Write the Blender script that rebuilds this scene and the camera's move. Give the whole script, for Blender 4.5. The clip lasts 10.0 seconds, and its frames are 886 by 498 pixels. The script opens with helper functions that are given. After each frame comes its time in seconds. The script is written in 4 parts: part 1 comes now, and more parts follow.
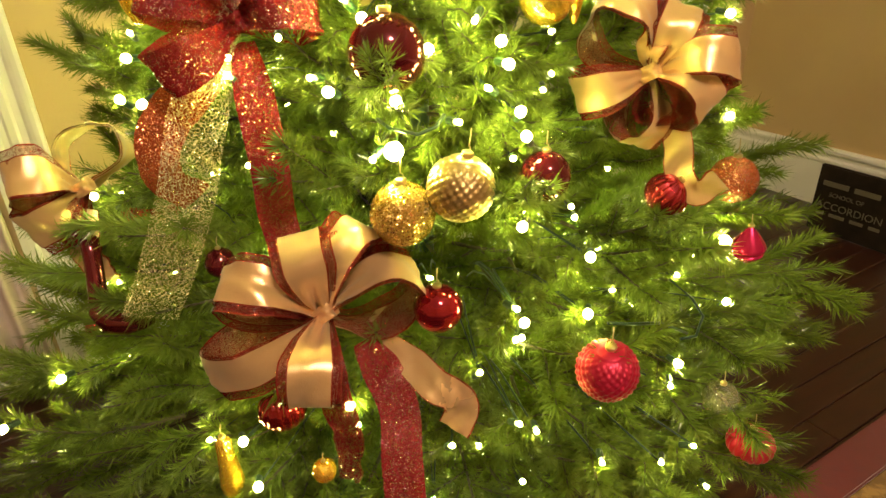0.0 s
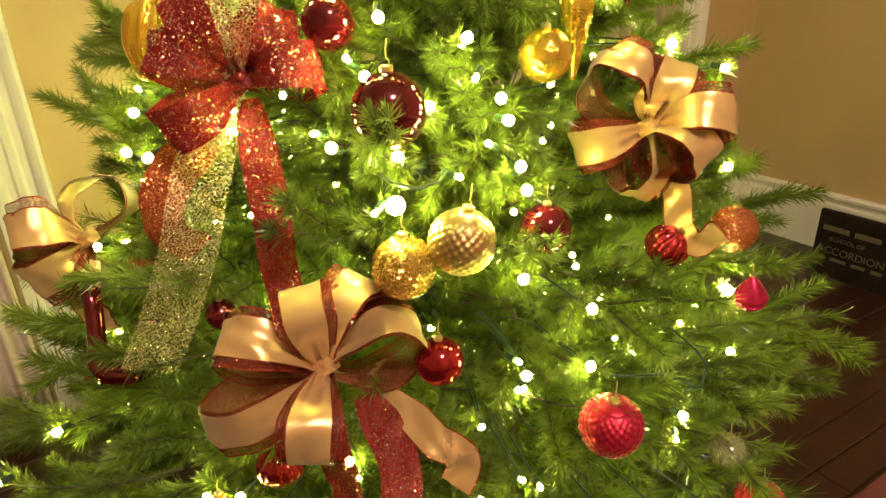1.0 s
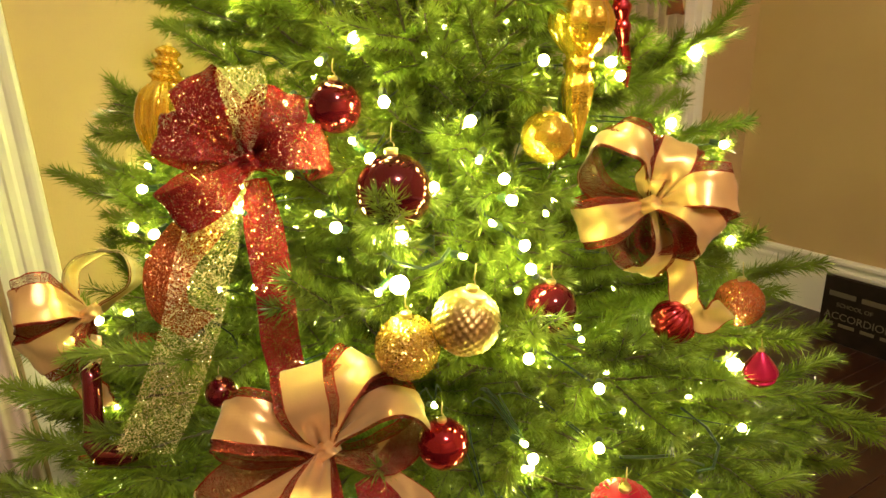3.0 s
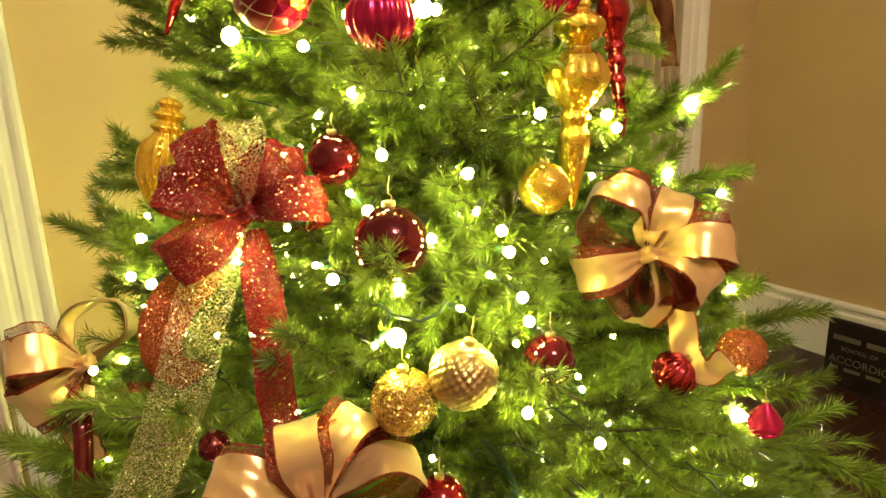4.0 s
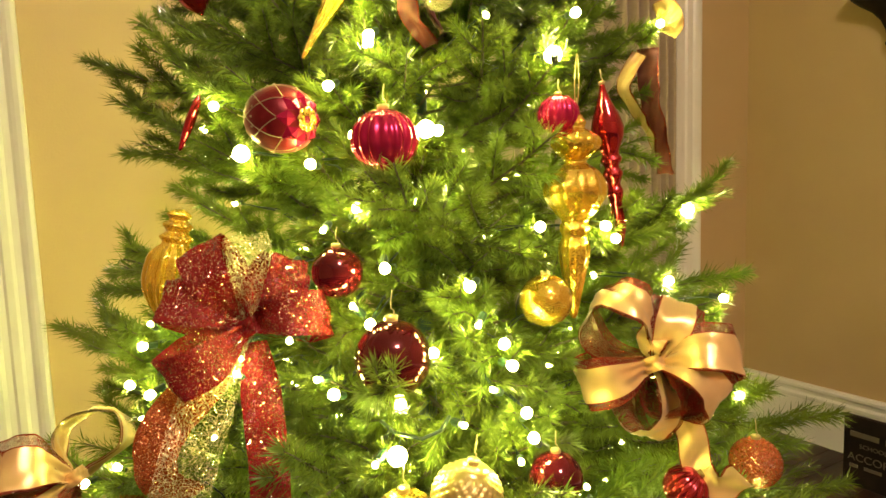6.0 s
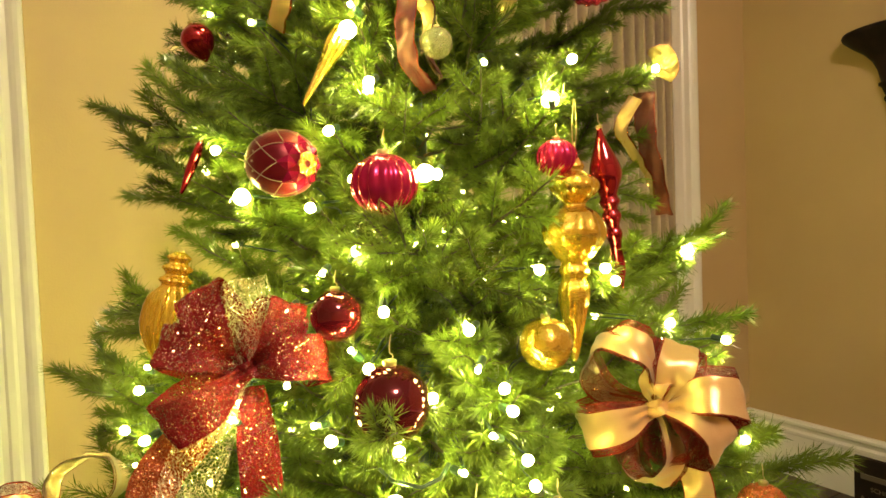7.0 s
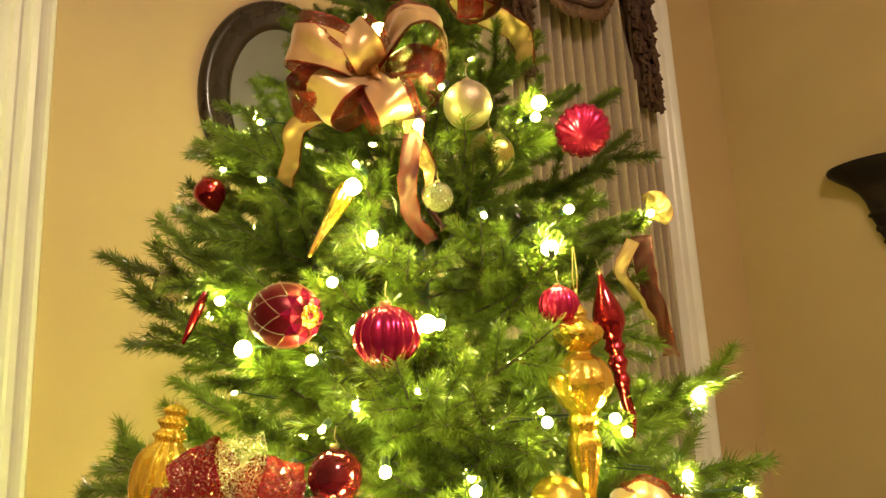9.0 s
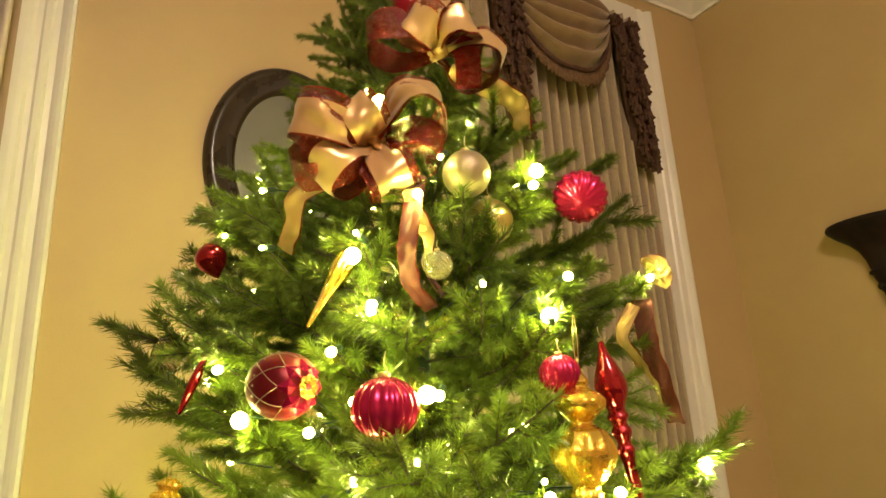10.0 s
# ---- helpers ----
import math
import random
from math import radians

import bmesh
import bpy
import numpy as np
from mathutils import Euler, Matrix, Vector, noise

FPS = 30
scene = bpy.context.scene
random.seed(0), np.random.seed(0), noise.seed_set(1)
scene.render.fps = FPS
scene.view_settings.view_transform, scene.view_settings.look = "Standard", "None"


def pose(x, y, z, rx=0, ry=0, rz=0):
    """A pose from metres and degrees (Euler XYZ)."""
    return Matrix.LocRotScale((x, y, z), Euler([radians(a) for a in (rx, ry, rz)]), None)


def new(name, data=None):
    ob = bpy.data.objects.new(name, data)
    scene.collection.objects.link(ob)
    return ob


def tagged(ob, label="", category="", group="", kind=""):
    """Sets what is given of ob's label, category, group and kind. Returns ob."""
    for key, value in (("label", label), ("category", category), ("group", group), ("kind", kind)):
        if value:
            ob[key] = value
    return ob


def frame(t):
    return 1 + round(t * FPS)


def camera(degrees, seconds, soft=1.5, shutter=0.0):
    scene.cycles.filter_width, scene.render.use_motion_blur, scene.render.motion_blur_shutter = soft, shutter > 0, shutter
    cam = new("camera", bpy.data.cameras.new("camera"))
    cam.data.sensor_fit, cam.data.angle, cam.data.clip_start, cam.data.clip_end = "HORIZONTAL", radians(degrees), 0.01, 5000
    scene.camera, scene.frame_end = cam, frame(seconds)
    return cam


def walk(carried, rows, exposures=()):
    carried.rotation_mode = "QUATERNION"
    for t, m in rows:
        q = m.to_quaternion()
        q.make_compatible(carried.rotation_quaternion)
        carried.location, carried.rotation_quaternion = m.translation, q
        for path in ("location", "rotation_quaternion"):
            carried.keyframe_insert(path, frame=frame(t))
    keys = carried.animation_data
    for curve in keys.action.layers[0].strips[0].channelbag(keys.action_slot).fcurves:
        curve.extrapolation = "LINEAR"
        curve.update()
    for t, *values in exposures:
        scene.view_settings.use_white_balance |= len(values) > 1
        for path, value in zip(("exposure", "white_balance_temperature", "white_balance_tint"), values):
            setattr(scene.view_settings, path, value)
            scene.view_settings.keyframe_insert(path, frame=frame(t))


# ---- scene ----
EXPOSURE = 0.0
cam = camera(72.0, 10.0)
METRES, EYE, TILT, LEAN, TURN = 0.145, 1.12, -26.7, 1.7, -30.0
ROWS = [
    (0.0, 0.0, 0.0, 0.0, -0.0, 0.0, -0.0),
    (0.5, 0.0005, -0.0073, 0.0513, 0.07, 2.24, 0.05),
    (1.0, 0.0026, -0.0102, 0.0977, 0.15, 3.84, 0.04),
    (1.5, 0.0097, -0.0149, 0.1359, 0.23, 5.25, 0.0),
    (2.0, 0.0275, -0.0315, 0.1874, 0.31, 6.62, -0.01),
    (2.5, -0.0011, -0.0255, 0.2113, 0.4, 7.89, -0.01),
    (4.0, 0.0304, -0.0107, 0.3495, 0.59, 13.17, -0.08),
    (4.5, 0.0245, -0.0172, 0.3912, 0.68, 15.01, -0.09),
    (5.0, 0.0137, -0.0402, 0.4439, 0.72, 17.03, -0.06),
    (5.5, 0.031, -0.0813, 0.5073, 0.83, 19.22, -0.04),
    (7.0, 0.0591, -0.1116, 0.599, 1.11, 24.68, 0.02),
    (7.5, 0.081, -0.1318, 0.6275, 1.18, 26.59, 0.09),
    (8.0, 0.0767, -0.138, 0.6728, 1.39, 29.0, 0.18),
    (8.5, 0.0741, -0.1558, 0.7256, 1.62, 32.34, 0.31),
    (9.0, 0.0708, -0.1965, 0.7701, 1.8, 36.61, 0.49),
    (9.5, 0.0863, -0.243, 0.8204, 1.99, 39.82, 0.58),
    (10.0, 0.0945, -0.28, 0.8552, 2.07, 41.77, 0.58),
]
walk(cam, [(t, pose(0, 0, EYE, TILT, 0, TURN) @ pose(0, 0, 0, 0, LEAN, 0) @ pose(METRES * x, METRES * y, METRES * z, 90 + pitch, roll, yaw)) for t, x, y, z, yaw, pitch, roll in ROWS], [(0.0, EXPOSURE), (10.0, EXPOSURE)])

# ---- light ----
world = bpy.data.worlds.new("night")
scene.world = world
world.use_nodes = True
world.node_tree.nodes["Background"].inputs["Color"].default_value = (0.5, 0.42, 0.32, 1)
world.node_tree.nodes["Background"].inputs["Strength"].default_value = 0.02

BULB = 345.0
LAMP = 222.0


# ---- materials ----
def material(name, color, rough=0.5, metal=0.0, color2=None, scale=8.0, detail=6.0, bump=0.0, bump_scale=60.0, coat=0.0, aniso=None, translucent=0.0,
             sheen=0.0, spread=0.5, alpha=1.0, transmission=0.0, ior=1.45):
    m = bpy.data.materials.new(name)
    m.use_nodes = True
    nt = m.node_tree
    b = nt.nodes["Principled BSDF"]
    b.inputs["Roughness"].default_value = rough
    b.inputs["Metallic"].default_value = metal
    b.inputs["Coat Weight"].default_value = coat
    b.inputs["Coat Roughness"].default_value = 0.08
    b.inputs["Sheen Weight"].default_value = sheen
    b.inputs["Alpha"].default_value = alpha
    b.inputs["Transmission Weight"].default_value = transmission
    b.inputs["IOR"].default_value = ior
    co = nt.nodes.new("ShaderNodeTexCoord")
    mp = nt.nodes.new("ShaderNodeMapping")
    nt.links.new(co.outputs["Object"], mp.inputs["Vector"])
    if aniso:
        mp.inputs["Scale"].default_value = aniso
    if color2:
        n1 = nt.nodes.new("ShaderNodeTexNoise")
        n1.inputs["Scale"].default_value = scale
        n1.inputs["Detail"].default_value = detail
        nt.links.new(mp.outputs["Vector"], n1.inputs["Vector"])
        ramp = nt.nodes.new("ShaderNodeValToRGB")
        ramp.color_ramp.elements[0].position = 0.5 - spread / 2
        ramp.color_ramp.elements[1].position = 0.5 + spread / 2
        ramp.color_ramp.elements[0].color = (*color, 1)
        ramp.color_ramp.elements[1].color = (*color2, 1)
        nt.links.new(n1.outputs["Fac"], ramp.inputs["Fac"])
        nt.links.new(ramp.outputs["Color"], b.inputs["Base Color"])
        rr = nt.nodes.new("ShaderNodeMapRange")
        rr.inputs["To Min"].default_value = max(0.02, rough - 0.08)
        rr.inputs["To Max"].default_value = min(1.0, rough + 0.08)
        nt.links.new(n1.outputs["Fac"], rr.inputs["Value"])
        nt.links.new(rr.outputs["Result"], b.inputs["Roughness"])
    else:
        b.inputs["Base Color"].default_value = (*color, 1)
    if bump:
        n2 = nt.nodes.new("ShaderNodeTexNoise")
        n2.inputs["Scale"].default_value = bump_scale
        n2.inputs["Detail"].default_value = 4.0
        nt.links.new(mp.outputs["Vector"], n2.inputs["Vector"])
        bp = nt.nodes.new("ShaderNodeBump")
        bp.inputs["Strength"].default_value = bump
        bp.inputs["Distance"].default_value = 0.004
        nt.links.new(n2.outputs["Fac"], bp.inputs["Height"])
        nt.links.new(bp.outputs["Normal"], b.inputs["Normal"])
    if translucent:
        tr = nt.nodes.new("ShaderNodeBsdfTranslucent")
        tr.inputs["Color"].default_value = (*(color2 or color), 1)
        mix = nt.nodes.new("ShaderNodeMixShader")
        mix.inputs["Fac"].default_value = translucent
        nt.links.new(b.outputs["BSDF"], mix.inputs[1])
        nt.links.new(tr.outputs["BSDF"], mix.inputs[2])
        nt.links.new(mix.outputs["Shader"], nt.nodes["Material Output"].inputs["Surface"])
    return m


def glitter(name, color, color2, holes=0.0, scale=700.0, hole_scale=110.0, share=0.5):
    """Cloth or ball covered in metal flakes; holes: share of an open, lace-like weave."""
    m = material(name, color, 0.35, 0.4)
    nt = m.node_tree
    b = nt.nodes["Principled BSDF"]
    co = nt.nodes.new("ShaderNodeTexCoord")
    v = nt.nodes.new("ShaderNodeTexVoronoi")
    v.inputs["Scale"].default_value = scale
    nt.links.new(co.outputs["Object"], v.inputs["Vector"])
    sep = nt.nodes.new("ShaderNodeSeparateColor")
    nt.links.new(v.outputs["Color"], sep.inputs["Color"])
    ramp = nt.nodes.new("ShaderNodeValToRGB")
    ramp.color_ramp.elements[0].color = (*color, 1)
    ramp.color_ramp.elements[0].position = share
    ramp.color_ramp.elements[1].color = (*color2, 1)
    ramp.color_ramp.elements[1].position = min(0.98, share + 0.2)
    nt.links.new(sep.outputs["Red"], ramp.inputs["Fac"])
    nt.links.new(ramp.outputs["Color"], b.inputs["Base Color"])
    met = nt.nodes.new("ShaderNodeMapRange")
    met.inputs["From Min"].default_value, met.inputs["From Max"].default_value = share, share + 0.05
    nt.links.new(sep.outputs["Red"], met.inputs["Value"])
    nt.links.new(met.outputs["Result"], b.inputs["Metallic"])
    # each flake leans its own way
    geo = nt.nodes.new("ShaderNodeNewGeometry")
    sub = nt.nodes.new("ShaderNodeVectorMath")
    sub.operation = "SUBTRACT"
    sub.inputs[1].default_value = (0.5, 0.5, 0.5)
    nt.links.new(v.outputs["Color"], sub.inputs[0])
    sc = nt.nodes.new("ShaderNodeVectorMath")
    sc.operation = "SCALE"
    sc.inputs["Scale"].default_value = 1.1
    nt.links.new(sub.outputs["Vector"], sc.inputs[0])
    add = nt.nodes.new("ShaderNodeVectorMath")
    add.operation = "ADD"
    nt.links.new(geo.outputs["Normal"], add.inputs[0])
    nt.links.new(sc.outputs["Vector"], add.inputs[1])
    nrm = nt.nodes.new("ShaderNodeVectorMath")
    nrm.operation = "NORMALIZE"
    nt.links.new(add.outputs["Vector"], nrm.inputs[0])
    nt.links.new(nrm.outputs["Vector"], b.inputs["Normal"])
    b.inputs["Roughness"].default_value = 0.22
    if holes:
        w = nt.nodes.new("ShaderNodeTexVoronoi")
        w.feature = "DISTANCE_TO_EDGE"
        w.inputs["Scale"].default_value = hole_scale
        nt.links.new(co.outputs["Object"], w.inputs["Vector"])
        lt = nt.nodes.new("ShaderNodeMath")
        lt.operation = "LESS_THAN"
        lt.inputs[1].default_value = 0.5 * (1 - holes)
        nt.links.new(w.outputs["Distance"], lt.inputs[0])
        nt.links.new(lt.outputs["Value"], b.inputs["Alpha"])
    return m


def emitter(name, color, strength):
    m = bpy.data.materials.new(name)
    m.use_nodes = True
    b = m.node_tree.nodes["Principled BSDF"]
    b.inputs["Base Color"].default_value = (*color, 1)
    b.inputs["Emission Color"].default_value = (*color, 1)
    b.inputs["Emission Strength"].default_value = strength
    return m


WALL = material("tan_wall_paint", (0.48, 0.345, 0.175), 0.55, color2=(0.53, 0.385, 0.2), scale=2.5, bump=0.12, bump_scale=180)
WHITE = material("white_gloss_paint", (0.74, 0.71, 0.66), 0.32, color2=(0.8, 0.78, 0.73), scale=6, bump=0.08, bump_scale=40)
CEIL = material("white_ceiling_paint", (0.76, 0.74, 0.68), 0.7, color2=(0.8, 0.78, 0.72), scale=3, bump=0.1, bump_scale=120)
WOOD = material("dark_red_floor_wood", (0.018, 0.006, 0.004), 0.4, color2=(0.044, 0.014, 0.008), scale=5, aniso=(1, 12, 1), bump=0.15, bump_scale=40)
BLACK = material("black_lacquer", (0.009, 0.007, 0.006), 0.45, color2=(0.03, 0.02, 0.016), scale=12, bump=0.15, bump_scale=50)
BLACK.node_tree.nodes["Principled BSDF"].inputs["Specular IOR Level"].default_value = 0.12
FRAME = material("dark_walnut_frame", (0.014, 0.009, 0.007), 0.28, color2=(0.035, 0.02, 0.014), scale=9, bump=0.1, bump_scale=40)
PICTURE = material("grey_print_under_glass", (0.1, 0.092, 0.085), 0.3, color2=(0.18, 0.165, 0.15), scale=3)
NEEDLE = material("green_pvc_needle", (0.07, 0.115, 0.018), 0.2, color2=(0.19, 0.25, 0.042), scale=14, translucent=0.18)
nt = NEEDLE.node_tree
nt.nodes["Principled BSDF"].inputs["Specular IOR Level"].default_value = 0.8
# each bough has its own tone; the darkest stand in for shaded gaps
oi, mr, hs = nt.nodes.new("ShaderNodeObjectInfo"), nt.nodes.new("ShaderNodeMapRange"), nt.nodes.new("ShaderNodeHueSaturation")
mr.inputs["To Min"].default_value, mr.inputs["To Max"].default_value = 0.45, 1.5
bs = nt.nodes["Principled BSDF"].inputs["Base Color"]
nt.links.new(oi.outputs["Random"], mr.inputs["Value"])
nt.links.new(mr.outputs["Result"], hs.inputs["Value"])
nt.links.new(bs.links[0].from_socket, hs.inputs["Color"])
nt.links.new(hs.outputs["Color"], bs)
BARK = material("brown_wire_stem", (0.05, 0.04, 0.018), 0.7, color2=(0.08, 0.07, 0.03), scale=40, bump=0.3)
TRUNK = material("green_metal_pole", (0.02, 0.05, 0.02), 0.4, color2=(0.03, 0.07, 0.03), scale=20)
WIRE = material("dark_green_wire", (0.01, 0.03, 0.012), 0.35)
SATIN = material("champagne_satin", (0.63, 0.39, 0.185), 0.25, color2=(0.72, 0.47, 0.235), scale=9, metal=0.5, sheen=0.2, bump=0.12, bump_scale=500)
EDGE = glitter("dark_red_edge_trim", (0.2, 0.022, 0.014), (0.55, 0.14, 0.07), scale=1200, share=0.7)
SHEER = glitter("dark_red_sheer_mesh", (0.15, 0.012, 0.01), (0.42, 0.1, 0.06), holes=0.7, scale=1100, hole_scale=800, share=0.8)
RED_GLITTER = glitter("red_glitter_mesh", (0.21, 0.012, 0.014), (0.95, 0.46, 0.3), holes=0.56, scale=850, hole_scale=620, share=0.88)
GOLD_MESH = glitter("gold_lace_mesh", (0.8, 0.67, 0.36), (0.98, 0.9, 0.6), holes=0.945, scale=900, hole_scale=250, share=0.55)
GOLD_GLITTER = glitter("gold_glitter", (0.34, 0.2, 0.028), (0.9, 0.64, 0.2), scale=800, share=0.55)
ORANGE_GLITTER = glitter("copper_glitter_mesh", (0.36, 0.07, 0.024), (0.95, 0.46, 0.2), holes=0.5, scale=900, hole_scale=420, share=0.65)
GOLD = material("gold_metallic_glass", (0.74, 0.47, 0.05), 0.12, 0.85, color2=(0.82, 0.56, 0.1), scale=20, coat=0.6, bump=0.5, bump_scale=140)
PALE_GOLD = material("pale_gold_satin_metal", (0.54, 0.39, 0.16), 0.3, 0.85, color2=(0.62, 0.47, 0.22), scale=20)
SILVER = material("champagne_matte_metal", (0.34, 0.26, 0.16), 0.45, 0.6, color2=(0.44, 0.35, 0.23), scale=60, bump=0.2, bump_scale=300)
RED_SHINY = material("shiny_dark_red_glass", (0.32, 0.01, 0.025), 0.09, 0.85, color2=(0.4, 0.016, 0.03), scale=15, coat=0.5)
RED_MATTE = material("frosted_red_glass", (0.38, 0.008, 0.04), 0.36, 0.5, color2=(0.46, 0.014, 0.055), scale=30)
DEEP_MATTE = material("frosted_deep_red_glass", (0.13, 0.004, 0.014), 0.35, 0.5, color2=(0.19, 0.008, 0.018), scale=60, bump=0.1, bump_scale=300)
PINK_RED = material("pink_red_foil", (0.46, 0.012, 0.085), 0.24, 0.7, color2=(0.56, 0.025, 0.115), scale=30)
MAROON = material("deep_maroon_glass", (0.11, 0.005, 0.014), 0.1, 0.7, color2=(0.15, 0.008, 0.02), scale=14, coat=0.6)
AMBER = material("amber_glass", (0.85, 0.5, 0.03), 0.08, 0.3, color2=(0.92, 0.6, 0.08), scale=30, coat=0.8, transmission=0.6)
CLEAR = material("clear_glass", (0.95, 0.86, 0.6), 0.06, transmission=0.85, ior=1.35, coat=0.6)
CAP = material("tarnished_gold_cap", (0.55, 0.42, 0.2), 0.3, 1.0)
CURTAIN = material("taupe_curtain_cloth", (0.33, 0.245, 0.175), 0.8, color2=(0.39, 0.295, 0.215), scale=60, sheen=0.3, bump=0.15, bump_scale=400)
SWAG = material("brown_swag_cloth", (0.19, 0.115, 0.055), 0.7, color2=(0.26, 0.165, 0.085), scale=18, sheen=0.4, bump=0.2, bump_scale=250)
FRINGE = material("dark_brown_fringe", (0.035, 0.014, 0.009), 0.8, color2=(0.1, 0.042, 0.026), scale=90, bump=0.4, bump_scale=300)
TASSEL = material("brown_tassel_yarn", (0.1, 0.05, 0.026), 0.8, color2=(0.2, 0.11, 0.06), scale=70, bump=0.4, bump_scale=300)
CREAM = material("cream_curtain_cloth", (0.6, 0.5, 0.44), 0.8, color2=(0.66, 0.57, 0.5), scale=50)
WINE = material("wine_red_taffeta", (0.055, 0.006, 0.008), 0.55, color2=(0.095, 0.012, 0.013), scale=60, sheen=0.0, bump=0.15, bump_scale=400)
RUG_GOLD = material("gold_patterned_pile", (0.16, 0.09, 0.02), 0.95, color2=(0.36, 0.22, 0.06), scale=38, sheen=0.3, spread=0.18, bump=0.5, bump_scale=300)
RED_CLOTH = material("red_rug_pile", (0.1, 0.005, 0.009), 0.9, color2=(0.14, 0.01, 0.012), scale=50, sheen=0.5, bump=0.3, bump_scale=300)
LETTER = material("faded_gold_lettering", (0.12, 0.1, 0.07), 0.6)
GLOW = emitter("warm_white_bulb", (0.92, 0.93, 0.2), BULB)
GLOW_LAMP = emitter("warm_lamp_glass", (1.0, 0.775, 0.56), LAMP)


# ---- builders ----
def finish(name, bm, mats, parent=None, label="", smooth=True, m=None):
    me = bpy.data.meshes.new(name)
    if smooth:
        for f in bm.faces:
            f.smooth = True
    bm.to_mesh(me)
    bm.free()
    for mt in mats if isinstance(mats, (list, tuple)) else [mats]:
        me.materials.append(mt)
    ob = new(name, me)
    if parent:
        ob.parent = parent
    if m is not None:
        ob.matrix_basis = m
    if label:
        ob["label"] = label
    return ob


def part(name, bm, mats, parent, label="", smooth=True, m=None):
    return finish(name, bm, mats, parent, label, smooth, m)


def box(bm, x0, x1, y0, y1, z0, z1, bevel=0.0):
    r = bmesh.ops.create_cube(bm, size=1, matrix=Matrix.Translation(((x0 + x1) / 2, (y0 + y1) / 2, (z0 + z1) / 2)) @ Matrix.Diagonal((x1 - x0, y1 - y0, z1 - z0, 1)))
    if bevel:
        es = list({e for v in r["verts"] for e in v.link_edges})
        bmesh.ops.bevel(bm, geom=es, offset=bevel, segments=2, affect="EDGES")
    return bm


def lathe(bm, profile, seg=28, wave=None, m=None):
    """Turn a profile of (radius, z) round z. wave(angle, z, r) may change the radius."""
    rings = []
    for r, z in profile:
        ring = []
        for i in range(seg):
            a = 2 * math.pi * i / seg
            q = wave(a, z, r) if wave else r
            v = Vector((q * math.cos(a), q * math.sin(a), z))
            ring.append(bm.verts.new(m @ v if m is not None else v))
        rings.append(ring)
    for p, q in zip(rings, rings[1:]):
        for i in range(seg):
            bm.faces.new((p[i], p[(i + 1) % seg], q[(i + 1) % seg], q[i]))
    bm.faces.new(list(reversed(rings[0])))
    bm.faces.new(rings[-1])
    return bm


def tube(bm, pts, radii, seg=6):
    rings = []
    n = len(pts)
    for i, p in enumerate(pts):
        d = (Vector(pts[min(i + 1, n - 1)]) - Vector(pts[max(i - 1, 0)])).normalized()
        u = d.orthogonal().normalized()
        w = d.cross(u)
        r = radii[i] if isinstance(radii, (list, tuple)) else radii
        rings.append([bm.verts.new(Vector(p) + r * (math.cos(2 * math.pi * k / seg) * u + math.sin(2 * math.pi * k / seg) * w)) for k in range(seg)])
    for p, q in zip(rings, rings[1:]):
        # match the nearest start, so that the tube does not twist
        s = min(range(seg), key=lambda k: (q[k].co - p[0].co).length)
        q[:] = q[s:] + q[:s]
        for k in range(seg):
            bm.faces.new((p[k], p[(k + 1) % seg], q[(k + 1) % seg], q[k]))
    bm.faces.new(list(reversed(rings[0])))
    bm.faces.new(rings[-1])
    return bm


def empty(name, at, label, category, group="", kind=""):
    e = new(name)
    e.empty_display_size = 0.02
    e.location = at
    return tagged(e, label, category, group, kind)


EYE_SIDE = Vector((0.0, 0.0, 1.15))
AXIS = Vector((0.590, 1.103, 0.0))


def facing(at, up=0.0):
    """A turn whose z looks from the tree towards the room, x to the viewer's right, y up."""
    n = (EYE_SIDE - Vector(at)).normalized()
    n = (n + Vector((0, 0, up))).normalized()
    x = Vector((0, 0, 1)).cross(n).normalized()
    y = n.cross(x)
    return Matrix((x, y, n)).transposed().to_4x4()


# ---- room ----
XR, YB, ZC = 2.793, 1.870, 3.306
XL, YF = -3.2, -3.6
ZTOP = ZC + 0.13
BOARD = 0.265

structure = lambda ob, label, cat: tagged(ob, label, cat, kind="structure")
structure(finish("floor", box(bmesh.new(), XL, XR + 0.12, YF, YB + 0.12, -0.2, -0.022), WOOD, smooth=False), "dark wooden subfloor beneath red-brown planks", "floor")
structure(finish("ceiling", box(bmesh.new(), XL, XR + 0.12, YF, YB + 0.12, ZTOP, ZTOP + 0.12), CEIL, smooth=False), "plain white painted plaster ceiling", "ceiling")

# north wall, with an opening for the window that the curtain covers
WX0, WX1, WZ0, WZ1 = 1.42, 2.265, 0.75, 3.10
bm = bmesh.new()
box(bm, XL, WX0, YB, YB + 0.12, -0.02, ZTOP)
box(bm, WX1, XR + 0.12, YB, YB + 0.12, -0.02, ZTOP)
box(bm, WX0, WX1, YB, YB + 0.12, -0.02, WZ0)
box(bm, WX0, WX1, YB, YB + 0.12, WZ1, ZTOP)
structure(finish("wall_north", bm, WALL, smooth=False), "tan painted plaster wall with a curtained window", "wall")
structure(finish("wall_east", box(bmesh.new(), XR, XR + 0.12, YF, YB, -0.02, ZTOP), WALL, smooth=False), "plain tan painted plaster wall", "wall")
structure(finish("wall_west", box(bmesh.new(), XL - 0.12, XL, YF, YB + 0.12, -0.02, ZTOP), WALL, smooth=False), "plain tan painted plaster wall", "wall")
